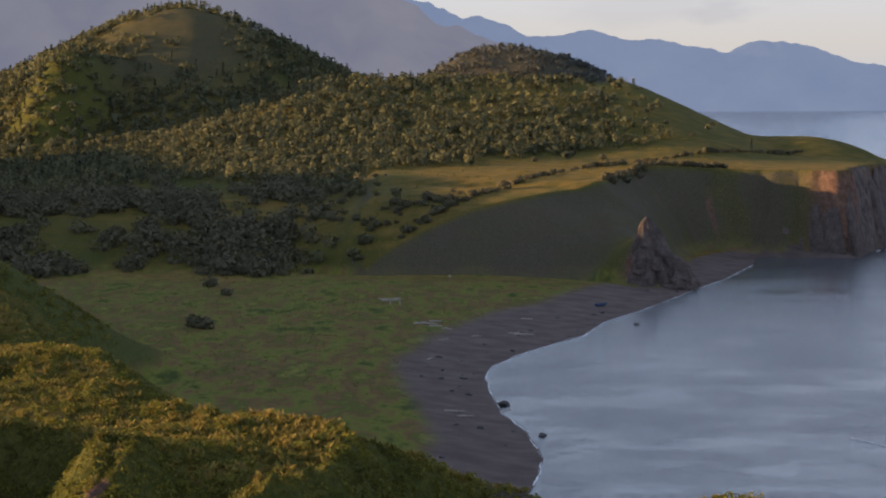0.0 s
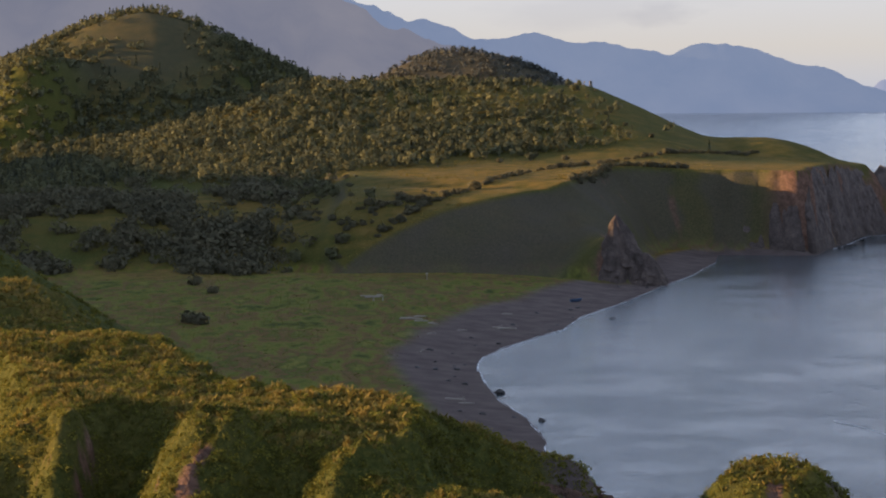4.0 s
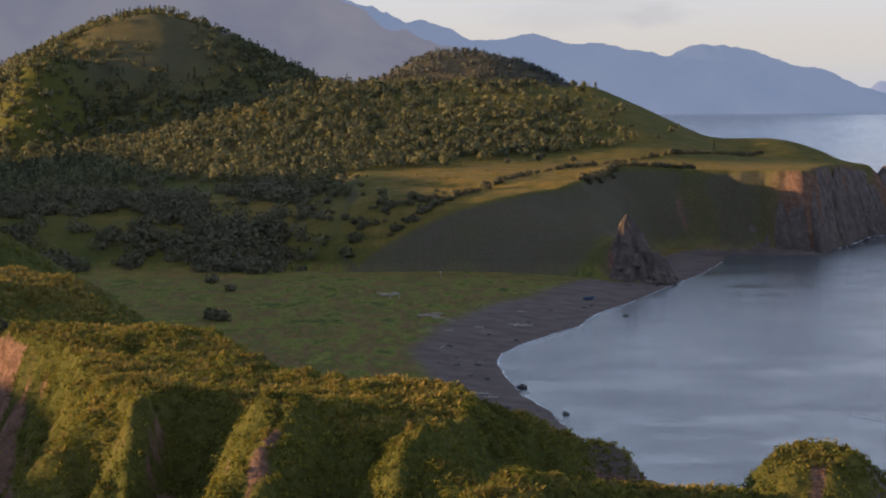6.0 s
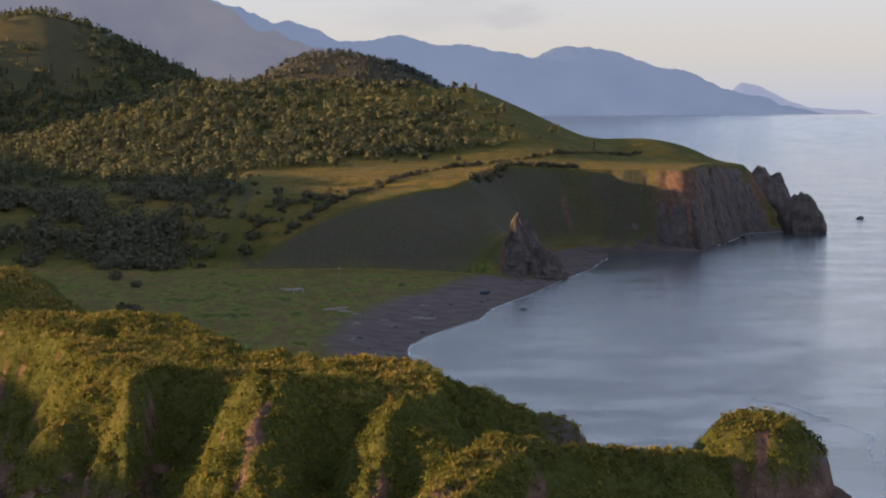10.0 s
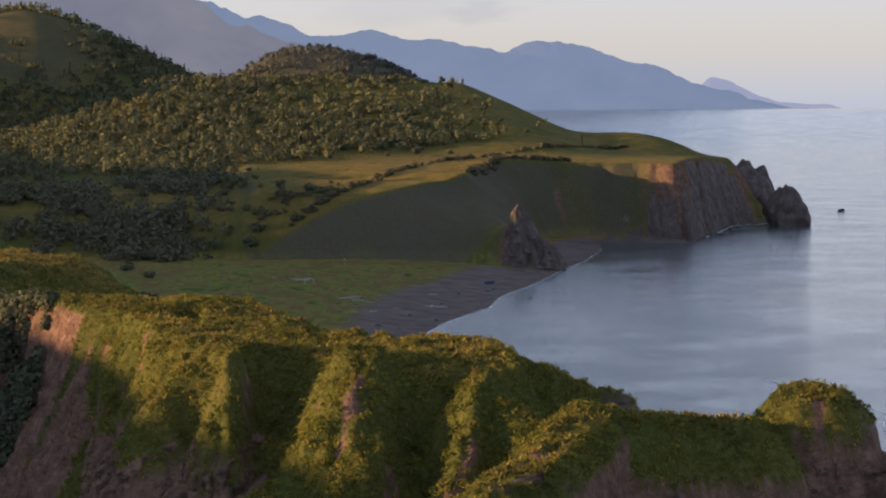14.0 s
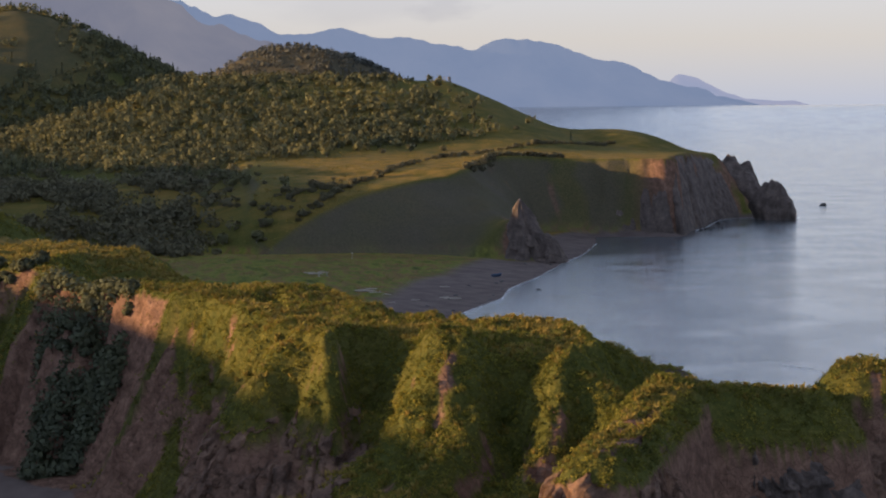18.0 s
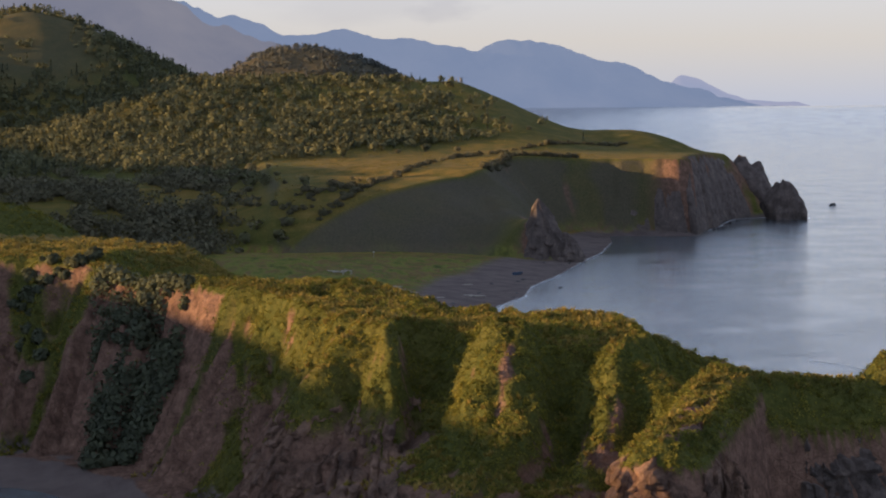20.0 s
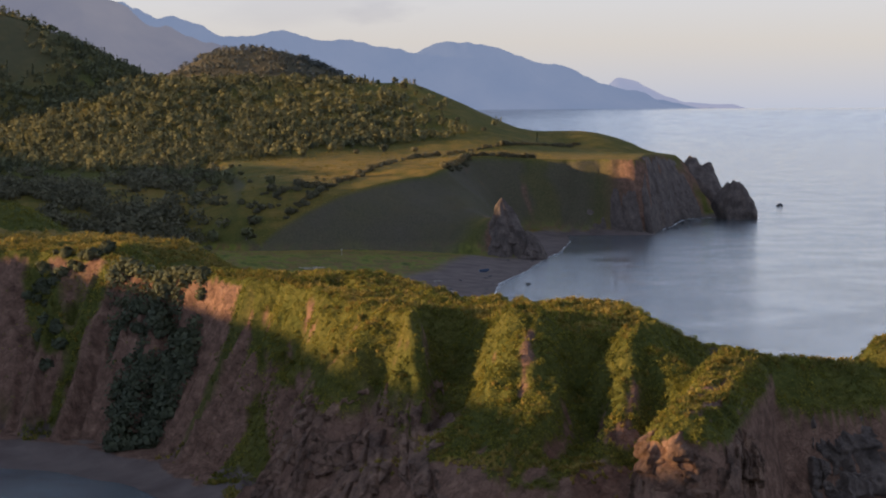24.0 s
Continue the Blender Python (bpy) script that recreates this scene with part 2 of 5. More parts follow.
    # hill west of the marsh, and an unseen western ridge added to shade the lowland
    z = np.where(x < -45, smax(z, 34.5 * swell(x, y, -112, 435, -300, 430, 42, 40, 2.0) * land - 0.8 - 3 * smooth(-60, -45, x), 1.5), z)
    z = np.where(x < -140, smax(z, (60 + smooth(200, 270, y) + 6 * smooth(300, 400, y) + 9 * smooth(620, 670, y) - 16 * smooth(840, 900, y)) * swell(x, y, -310, 118, -320, 1030, 75, 30, 3.0), 2.0), z)
    # near headland
    sn, rn, fn, tn = rise(HEAD_FOOT, HEAD_TOP, x + 1.6 * n1 + 0.4 * n3, y + 1.6 * n1)
    west = smooth(-40, -62, x)
    sc = np.clip(sn, 0, 1)
    prof = 0.42 * smooth(0, 0.30, sn) + 0.58 * smooth(0.12, 1.12, sn)
    prof = prof * (1 - west) + (0.9 * sc + 0.1 * smooth(0, 1, sn)) * west
    top = 28.9 + 1.6 * smooth(245, 300, y) + 0.3 * n2 - 1.6 * smooth(200, 176, y) * smooth(-36, -18, x) + 1.3 * np.exp(-((x + 41) ** 2 + (y - 233) ** 2) / 120) - 1.0 * np.exp(-((x + 30) ** 2 + (y - 200) ** 2) / 160)
    top = top - 4.6 * smooth(-80, -70, x) * np.exp(-np.abs((y - 281) / 24) ** 3) + 1.0 * np.exp(-((x + 84) / 6) ** 2 - ((y - 276) / 16) ** 2)
    gully = np.abs(vnoise(rn / 8.0, sn * 0.8, 71)) + 0.5 * np.abs(vnoise(rn / 3.4, sn * 1.2, 73))
    lump = np.abs(fbm(x / 3.2, y / 3.2, 3, 77)) - 0.25
    near = top * prof - (1.7 + 0.3 * west) * gully * 4 * sc * (1 - sc) + 0.8 * n4 + 0.3 * n3 + 2.7 * lump * smooth(0.25, 0.6, sc) * (1 - smooth(0.93, 1.0, sc) * 0.55)
    # chutes and ribs that run down into the cove
    ca, cr = np.arctan2(y - 198, x + 105) * 45, np.hypot(y - 198, x + 105)
    chute = np.abs(vnoise(ca / 6.0 + 0.4 * n1, cr / 45, 91)) + 0.5 * np.abs(vnoise(ca / 2.3, cr / 22, 92)) + 0.4 * np.abs(vnoise(ca / 1.0, cr / 12, 93))
    near = near - west * (5.6 * chute - 1.9) * smooth(0.02, 0.25, sc) * (1 - smooth(0.8, 0.98, sc)) * (y < 300)
    def pit(hx, hy, rx, ry, deep, lean=0.0, east=1.0):
        """A hollow (or, added, a bulge) with a steep west side and, where told, a gentler east side."""
        dx = x - hx - lean * (y - hy)
        return deep * np.exp(-np.abs(dx / np.where(dx > 0, rx * east, rx)) ** (3 if east == 1 else 2.2) - np.abs((y - hy) / ry) ** 4)

    near = near - pit(-38.3, 176.0, 2.8, 11.0, 6.4, 0.12, 2.3) - pit(-22.3, 163, 2.2, 9, 4.8, 0.2, 2.4) - pit(-46.2, 179, 2.2, 6, 2.4, 0.5) - pit(-46.6, 222, 1.7, 5, 2.6) - pit(-54.5, 207, 3.0, 6, 2.2) - pit(-25, 153, 3.0, 7, 2.5, 0.3)
    near = near + pit(-28.0, 172, 3.6, 10, 1.8, 0.2) + pit(-16.5, 161, 2.6, 8, 2.8, 0.3) + pit(-41.2, 177, 2.0, 7, 2.2)
    ribs = spine(x + 0.5 * n1, y + 0.5 * n1, [(-43, 191, 28.9), (-46.5, 187, 26.2), (-49.8, 183.5, 22.8), (-53, 179, 15.5)], 0.5, 0.9, 1.7, 3.0)
    ribs = np.maximum(ribs, spine(x + 0.5 * n1, y + 0.5 * n1, [(-47, 231, 28.6), (-51.5, 227.5, 24.8), (-57, 222, 20.0), (-61, 219, 14)], 0.5, 0.9, 1.6, 3.0))
    near = smax(near, ribs + 0.3 * n4, 0.8)
    near = np.where(fn > 0, near, -9)
    knob = spine(x + 0.9 * n1, y + 0.9 * n1, [(-19, 123.5, 21.5), (-12, 137, 22.8), (-5, 150, 25.6)], 1.8, 0.8, 6.0, 3.2)
    knob = np.maximum(knob, spine(x + 0.9 * n1, y + 0.9 * n1, [(-5, 150, 25.6), (4, 151.5, 24.0), (11, 153, 23.4), (13.5, 162, 21.5)], 1.6, 1.1, 5.0, 5.5))
    knob = np.maximum(knob, spine(x + 0.8 * n1, y + 0.8 * n1, [(-14, 167, 26.0), (-8, 158, 21.5), (-5, 151, 24.0)], 1.0, 1.0, 2.5, 5.0))
    knob = np.maximum(knob, spine(x + 0.8 * n1, y + 0.8 * n1, [(22.5, 165.0, 24.6), (23.5, 168, 24.2)], 3.4, 1.1, 4.2, 3.6))
    knob = np.maximum(knob, spine(x + 0.6 * n1, y + 0.6 * n1, [(-12, 193, 27.8), (-3, 196.5, 24.4), (6, 199.5, 20.2)], 1.1, 1.2, 2.4, 7.0))
    knob = knob + 0.5 * n4 + 0.25 * n3 + 1.3 * lump
    near = smax(near, knob, 1.2)
    z = np.where(near > 0.3, np.maximum(z, near), z)
    far = np.hypot(x + 40, y + 60)
    z = z + 55 * (np.clip(far - 2400, 0, 1800) / 1800) ** 2 * (ds > 0)
    sand = sand * (1 - smooth(0.02, 0.10, st) * (y > 640))
    return z, sand, tn, ds, st, sn, near


# ---- materials ----
def material(name):
    m = bpy.data.materials.new(name)
    m.use_nodes = True
    return m, m.node_tree.nodes, m.node_tree.links, m.node_tree.nodes["Principled BSDF"]


def ramp(nodes, stops):
    r = nodes.new("ShaderNodeValToRGB")
    while len(r.color_ramp.elements) < len(stops):
        r.color_ramp.elements.new(0.5)
    for e, (p, c) in zip(r.color_ramp.elements, stops):
        e.position, e.color = p, (*c, 1)
    return r


def noise_tex(nodes, links, scale, detail=4, coord=None, rough=0.55):
    n = nodes.new("ShaderNodeTexNoise")
    n.inputs["Scale"].default_value, n.inputs["Detail"].default_value, n.inputs["Roughness"].default_value = scale, detail, rough
    if coord is not None:
        links.new(coord, n.inputs["Vector"])
    return n


def mixed(nodes, links, fac, a, b):
    m = nodes.new("ShaderNodeMix")
    m.data_type = "RGBA"
    for s, v in ((m.inputs[0], fac), (m.inputs[6], a), (m.inputs[7], b)):
        if hasattr(v, "links"):
            links.new(v, s)
        elif isinstance(v, tuple):
            s.default_value = (*v, 1)
        else:
            s.default_value = v
    return m.outputs[2]


def attr(nodes, name):
    a = nodes.new("ShaderNodeAttribute")
    a.attribute_name = name
    return a.outputs["Fac"]


def ground_material():
    m, n, l, b = material("grassland_and_rock")
    pos = n.new("ShaderNodeNewGeometry").outputs["Position"]
    big, mid, fine = noise_tex(n, l, 0.02, 4, pos), noise_tex(n, l, 0.15, 5, pos), noise_tex(n, l, 1.6, 5, pos, 0.7)
    grass = ramp(n, [(0.3, (0.032, 0.046, 0.013)), (0.5, (0.064, 0.076, 0.019)), (0.68, (0.12, 0.115, 0.030))])
    l.new(fine.outputs["Fac"], grass.inputs[0])
    dry = ramp(n, [(0.3, (0.085, 0.080, 0.020)), (0.5, (0.19, 0.130, 0.034)), (0.7, (0.30, 0.185, 0.055))])
    l.new(mid.outputs["Fac"], dry.inputs[0])
    rock = ramp(n, [(0.28, (0.052, 0.032, 0.025)), (0.42, (0.128, 0.076, 0.056)), (0.58, (0.205, 0.125, 0.091)), (0.74, (0.310, 0.190, 0.136))])
    blocks = n.new("ShaderNodeTexVoronoi")
    blocks.feature = "DISTANCE_TO_EDGE"
    blocks.inputs["Scale"].default_value = 0.8
    warped = n.new("ShaderNodeVectorMath")
    warped.operation = "MULTIPLY_ADD"
    warped.inputs[1].default_value = (5.0, 5.0, 5.0)
    l.new(mid.outputs["Color"], warped.inputs[0])
    l.new(pos, warped.inputs[2])
    l.new(warped.outputs[0], blocks.inputs["Vector"])
    crackm = n.new("ShaderNodeMapRange")
    crackm.inputs["From Max"].default_value = 0.12
    l.new(blocks.outputs["Distance"], crackm.inputs["Value"])
    rough2 = noise_tex(n, l, 0.5, 10, pos, 0.72)
    l.new(rough2.outputs["Fac"], rock.inputs[0])
    sand = ramp(n, [(0.35, (0.112, 0.088, 0.082)), (0.7, (0.172, 0.138, 0.126))])
    l.new(mid.outputs["Fac"], sand.inputs[0])
    tint = ramp(n, [(0.34, (0.050, 0.072, 0.016)), (0.45, (0.155, 0.170, 0.030)), (0.52, (0.165, 0.100, 0.048)), (0.58, (0.095, 0.115, 0.022)), (0.70, (0.24, 0.22, 0.05))])
    wide = n.new("ShaderNodeMapping")
    wide.inputs["Scale"].default_value = (0.12, 0.045, 0.1)
    l.new(pos, wide.inputs["Vector"])
    l.new(noise_tex(n, l, 1.0, 6, wide.outputs[0], 0.65).outputs["Fac"], tint.inputs[0])
    c = mixed(n, l, attr(n, "marsh"), grass.outputs[0], tint.outputs[0])
    # grey-brown tone by which shade and haze are put into the colour
    shade_haze = ramp(n, [(0.3, (0.058, 0.052, 0.040)), (0.55, (0.094, 0.083, 0.060)), (0.75, (0.132, 0.116, 0.080))])
    l.new(fine.outputs["Fac"], shade_haze.inputs[0])
    c = mixed(n, l, attr(n, "shade_haze"), c, shade_haze.outputs[0])
    c = mixed(n, l, attr(n, "dry"), c, dry.outputs[0])
    c = mixed(n, l, attr(n, "sand"), c, sand.outputs[0])
    split = n.new("ShaderNodeMapRange")
    split.inputs["From Max"].default_value, split.inputs["To Min"].default_value, split.inputs["To Max"].default_value = 0.07, 0.28, 0.0
    l.new(blocks.outputs["Distance"], split.inputs["Value"])
    cracked = mixed(n, l, split.outputs[0], rock.outputs[0], (0.040, 0.026, 0.022))
    c = mixed(n, l, attr(n, "rock"), c, cracked)
    l.new(c, b.inputs["Base Color"])
    b.inputs["Roughness"].default_value = 0.95
    b.inputs["Specular IOR Level"].default_value = 0.05
    relief = n.new("ShaderNodeMath")
    relief.operation = "MULTIPLY"
    l.new(crackm.outputs[0], relief.inputs[0])
    l.new(attr(n, "rock"), relief.inputs[1])
    high = n.new("ShaderNodeMath")
    high.operation = "MULTIPLY_ADD"
    high.inputs[1].default_value = 0.25
    l.new(relief.outputs[0], high.inputs[0])
    l.new(rough2.outputs["Fac"], high.inputs[2])
    bump0 = n.new("ShaderNodeBump")
    bump0.inputs["Strength"].default_value, bump0.inputs["Distance"].default_value = 0.6, 0.9
    l.new(high.outputs[0], bump0.inputs["Height"])
    bump = n.new("ShaderNodeBump")
    bump.inputs["Strength"].default_value, bump.inputs["Distance"].default_value = 0.6, 0.35
    l.new(fine.outputs["Fac"], bump.inputs["Height"])
    l.new(bump0.outputs[0], bump.inputs["Normal"])
    l.new(bump.outputs[0], b.inputs["Normal"])
    return m


def water_material():
    m, n, l, b = material("sea_water")
    pos = n.new("ShaderNodeNewGeometry").outputs["Position"]
    stretch = n.new("ShaderNodeMapping")
    stretch.inputs["Scale"].default_value, stretch.inputs["Rotation"].default_value = (0.42, 1.0, 1.0), (0, 0, 0.3)
    l.new(pos, stretch.inputs["Vector"])
    along = stretch.outputs[0]
    patch = noise_tex(n, l, 0.03, 10, pos, 0.66)      # wind streaks
    ripples, swellt = noise_tex(n, l, 0.45, 9, along, 0.78), noise_tex(n, l, 0.26, 6, along, 0.65)
    col = ramp(n, [(0.35, (0.066, 0.084, 0.100)), (0.65, (0.096, 0.120, 0.138))])
    l.new(patch.outputs["Fac"], col.inputs[0])
    l.new(col.outputs[0], b.inputs["Base Color"])
    b.inputs["IOR"].default_value = 1.33
    rr = n.new("ShaderNodeMapRange")
    rr.inputs["From Min"].default_value, rr.inputs["From Max"].default_value = 0.4, 0.62
    rr.inputs["To Min"].default_value, rr.inputs["To Max"].default_value = 0.07, 0.12
    l.new(patch.outputs["Fac"], rr.inputs["Value"])
    l.new(rr.outputs[0], b.inputs["Roughness"])
    st = n.new("ShaderNodeMapRange")
    st.inputs["From Min"].default_value, st.inputs["From Max"].default_value = 0.40, 0.62
    st.inputs["To Min"].default_value, st.inputs["To Max"].default_value = 0.18, 0.50
    l.new(patch.outputs["Fac"], st.inputs["Value"])
    bump = n.new("ShaderNodeBump")
    bump.inputs["Distance"].default_value = 0.32
    l.new(st.outputs[0], bump.inputs["Strength"])
    l.new(ripples.outputs["Fac"], bump.inputs["Height"])
    bump2 = n.new("ShaderNodeBump")
    bump2.inputs["Distance"].default_value = 0.85
    l.new(st.outputs[0], bump2.inputs["Strength"])
    l.new(swellt.outputs["Fac"], bump2.inputs["Height"])
    l.new(bump.outputs[0], bump2.inputs["Normal"])
    l.new(bump2.outputs[0], b.inputs["Normal"])
    return m


def grid_mesh(name, X, Y, Z, layers, mat):
    """One mesh from a grid of places, with named masks on its vertices."""
    r, c = X.shape
    me = bpy.data.meshes.new(name)
    me.vertices.add(r * c)
    me.vertices.foreach_set("co", np.stack([X, Y, Z], -1).astype(np.float32).ravel())
    i = np.arange(r * c).reshape(r, c)
    q = np.stack([i[:-1, :-1], i[:-1, 1:], i[1:, 1:], i[1:, :-1]], -1).reshape(-1, 4)
    me.loops.add(q.size)
    me.loops.foreach_set("vertex_index", q.astype(np.int32).ravel())
    me.polygons.add(len(q))
    me.polygons.foreach_set("loop_start", np.arange(0, q.size, 4, dtype=np.int32))
    me.polygons.foreach_set("use_smooth", np.ones(len(q), bool))
    for key, v in layers.items():
        me.attributes.new(key, "FLOAT", "POINT").data.foreach_set("value", v.astype(np.float32).ravel())
    me.update(calc_edges=True)
    me.materials.append(mat)
    return new(name, me)


# ---- ground: one sheet on a fan of rays from the south, fine where the view passes ----
FAN = (-40.0, -60.0)
ang = np.concatenate([np.arange(-180, -34, 3.0), np.linspace(-32, -24, 40)[:-1], np.linspace(-24, 17, 470), np.linspace(17, 26, 40)[1:], np.arange(28, 181, 3.0)])
rad = np.concatenate([[2, 30, 60, 90], np.geomspace(110, 165, 60)[:-1], np.geomspace(165, 400, 310), np.geomspace(400, 715, 60)[1:], np.linspace(715, 930, 150)[1:], np.geomspace(930, 1300, 60)[1:], np.geomspace(1300, 4950, 110)[1:]])
A, R = np.meshgrid(np.radians(ang), rad)
X, Y = FAN[0] - R * np.sin(A), FAN[1] + R * np.cos(A)
Z, SAND, TN, DS, ST, SN, NEAR = height(X, Y)
gx = np.gradient(Z, axis=1) / (np.hypot(np.gradient(X, axis=1), np.gradient(Y, axis=1)) + 1e-6)
gy = np.gradient(Z, axis=0) / (np.hypot(np.gradient(X, axis=0), np.gradient(Y, axis=0)) + 1e-6)
SLOPE = np.hypot(gx, gy)
def scars(x, y):
    """Bare streaks of earth and rock running down the near headland."""
    out = np.zeros(np.shape(x))
    wob = 1.5 * fbm(x / 2.2, y / 2.2, 4, 83)
    for ax, ay, bx, by, w in ((-26, 174, -30, 162, 0.8), (-50, 221, -56, 208, 0.9), (-16, 158, -20, 150, 1.1), (-10, 139, -14, 133, 0.9),
                              (-97, 286, -118, 252, 4.0), (-46, 196, -52, 184, 0.7), (22, 161, 21, 157, 0.8), (-52, 380, -57, 384, 2.2)):
        ex, ey = bx - ax, by - ay
        t = np.clip(((x - ax) * ex + (y - ay) * ey) / (ex * ex + ey * ey), 0, 1)
        d = np.hypot(x - ax - t * ex, y - ay - t * ey) / (w * (0.6 + 0.7 * t)) + wob
        out = np.maximum(out, 1 - smooth(0.6, 1.1, d))
    return out


def face_rock(x, y, z):
    """The bare blocky faces low on the headland's nose."""
    n = fbm(x / 4, y / 4, 4, 85)
    way = np.degrees(np.arctan2(y - 196, x + 36)) % 360
    nose = smooth(206, 211, way + 8 * n) * smooth(264, 256, way + 8 * n) * smooth(17.5, 14.5, z + 5 * n) * (np.hypot(y - 196, x + 36) < 60)
    low = swell(x, y, -54, 184, -38, 152, 9, 9, 4.0) + swell(x, y, -36, 150, -22, 140, 7, 7, 4.0)
    return np.maximum(nose, smooth(0.35, 0.6, low * smooth(14, 9, z + 6 * n) + 0.25 * n))


def strips(x, y):
    """Green strips that run down the cove's wall."""
    wob = 0.8 * fbm(x / 4, y / 4, 4, 87)
    green = np.zeros(np.shape(x))
    for ax, ay, bx, by, w in ((-55, 217, -62, 204, 4.5), (-62, 204, -69, 190, 5.5), (-83, 270, -94, 249, 2.6), (-94, 249, -98, 243, 2.0), (-95, 287, -91, 264, 2.2), (-57, 228, -61, 224, 1.5)):
        ex, ey = bx - ax, by - ay
        t = np.clip(((x - ax) * ex + (y - ay) * ey) / (ex * ex + ey * ey), 0, 1)
        green = np.maximum(green, 1 - smooth(0.7, 1.1, np.hypot(x - ax - t * ex, y - ay - t * ey) / w + wob))
    return green


def chute_rock(x, y):
    """Bare scree on the cove's wall, between strips of green."""
    ca, cr = np.arctan2(y - 198, x + 105) * 45, np.hypot(y - 198, x + 105)
    wob = 0.8 * fbm(ca / 3, cr / 8, 4, 87)
    green = np.maximum(strips(x, y), smooth(0.42, 0.62, vnoise(ca / 6, cr / 26, 88) + 0.5 * wob) * smooth(215, 235, y))
    return 1 - green


patchy = fbm(X / 14, Y / 14, 4, 41)
speck = fbm(X / 5, Y / 5, 4, 43)
HEADY = (NEAR > 0.3) & (Y < 420)
ROCK = np.where(HEADY, np.maximum(smooth(1.45, 1.9, SLOPE + 0.5 * speck + 0.8 * smooth(16, 8, Z) - 1.6 * smooth(14, 20, Z) * smooth(138, 146, Y)), np.maximum(scars(X, Y) * ((Z < 26.5) | (Y > 360)), face_rock(X, Y, Z)) * (1 - strips(X, Y))), smooth(0.95, 1.35, SLOPE + 0.5 * patchy - 0.45 * (X < 100))) * (DS > 0) * (Z > 1.0)
wall = smooth(-56, -64, X) * HEADY * (SN < 0.97) * (Y < 302)
ROCK = np.where(wall > 0.5, chute_rock(X, Y), ROCK)
DRY = np.clip(0.35 + 0.6 * fbm(X / 40, Y / 40, 4, 51), 0, 1) * (1 - 0.6 * smooth(0.3, 0.8, SLOPE))
terrace = smooth(725, 760, Y) * smooth(1000, 880, Y) * smooth(-30, 0, X)
DRY = np.maximum(DRY, terrace * (0.75 + 0.25 * patchy) * (SLOPE < 0.35))
DRY = np.where(Y < 660, np.where(HEADY, np.maximum(DRY * 0.8, 0.75 * smooth(0.45, 0.2, SLOPE) * smooth(24, 27, Z)), DRY * 0.12), DRY)
# shade of the terrace's front slope, put into the ground colour as grey-brown
ROCK = np.where((X < 150) & (Y > 600), ROCK * smooth(136, 150, X), ROCK)
ROCK = np.where((X < 112) & (Y > 650) & (Y < 860), np.maximum(ROCK, smooth(0.25, 0.5, swell(X, Y, 66, 664, 68, 680, 9, 9, 4.0) + 0.3 * speck) * (Z > 3)), ROCK)
ROCK = np.where((X > 62) & (X < 125) & (Y > 690) & (Y < 850), np.maximum(ROCK, 0.7 * smooth(0.28, 0.42, fbm(X / 5, Y / 22 + 0.1 * X, 4, 47)) * smooth(0.1, 0.3, ST) * smooth(1.0, 0.8, ST)), ROCK)
SHADE_HAZE = smooth(0.03, 0.14, ST) * smooth(1.0, 0.93, ST) * smooth(-34, -24, X) * smooth(158, 146, X) * (Y < 862) * (0.9 + 0.2 * patchy)
SHADE_HAZE = SHADE_HAZE * (1 - 0.8 * swell(X, Y, 50, 672, 60, 690, 7, 9, 2.0) - 0.45 * smooth(0.05, 0.35, patchy) * smooth(70, 90, X))
# haze of the far hill and shade of the clearing, painted in likewise
SHADE_HAZE = np.maximum(SHADE_HAZE, 0.9 * smooth(1650, 1750, Y) + 0.65 * swell(X, Y, -152, 1225, -150, 1240, 60, 80, 4.0))
SHADE_HAZE = np.clip(SHADE_HAZE, 0, 1)
DRY = DRY * (1 - SHADE_HAZE)
SAND = np.maximum(SAND, (Z < 3.6) * (Y < 262) * (X < -58) * (X > -200) * (DS > -30))
GROUND = ground_material()
ground = tagged(grid_mesh("ground", X, Y, Z, {"rock": ROCK, "sand": SAND, "dry": DRY, "marsh": smooth(7, 4.5, Z) * (Y > 330), "shade_haze": SHADE_HAZE}, GROUND),
                "grassy coastal land with rocky cliffs and dark beach", "ground", kind="structure")

# ---- sea ----
WATER = water_material()
wang = np.arange(-180, 181, 3.0)
wrad = np.concatenate([np.linspace(0.5, 400, 9), np.geomspace(450, 4980, 40)])
WA, WR = np.meshgrid(np.radians(wang), wrad)
tagged(grid_mesh("water", FAN[0] - WR * np.sin(WA), FAN[1] + WR * np.cos(WA), 55 * (np.clip(WR - 2400, 0, 1800) / 1800) ** 2, {}, WATER),
       "calm grey-blue sea with light ripples", "sea", kind="structure")


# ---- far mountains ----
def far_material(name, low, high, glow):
    """Hazy slopes: the air's light in front is put into emission, over a dim base."""
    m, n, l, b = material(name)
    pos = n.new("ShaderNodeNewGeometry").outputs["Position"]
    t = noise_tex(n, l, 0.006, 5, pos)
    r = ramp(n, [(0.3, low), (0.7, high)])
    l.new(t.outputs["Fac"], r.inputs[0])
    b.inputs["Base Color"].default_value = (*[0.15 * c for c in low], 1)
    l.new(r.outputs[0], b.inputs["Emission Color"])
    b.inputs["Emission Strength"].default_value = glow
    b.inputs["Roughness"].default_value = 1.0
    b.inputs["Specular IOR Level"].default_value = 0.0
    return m


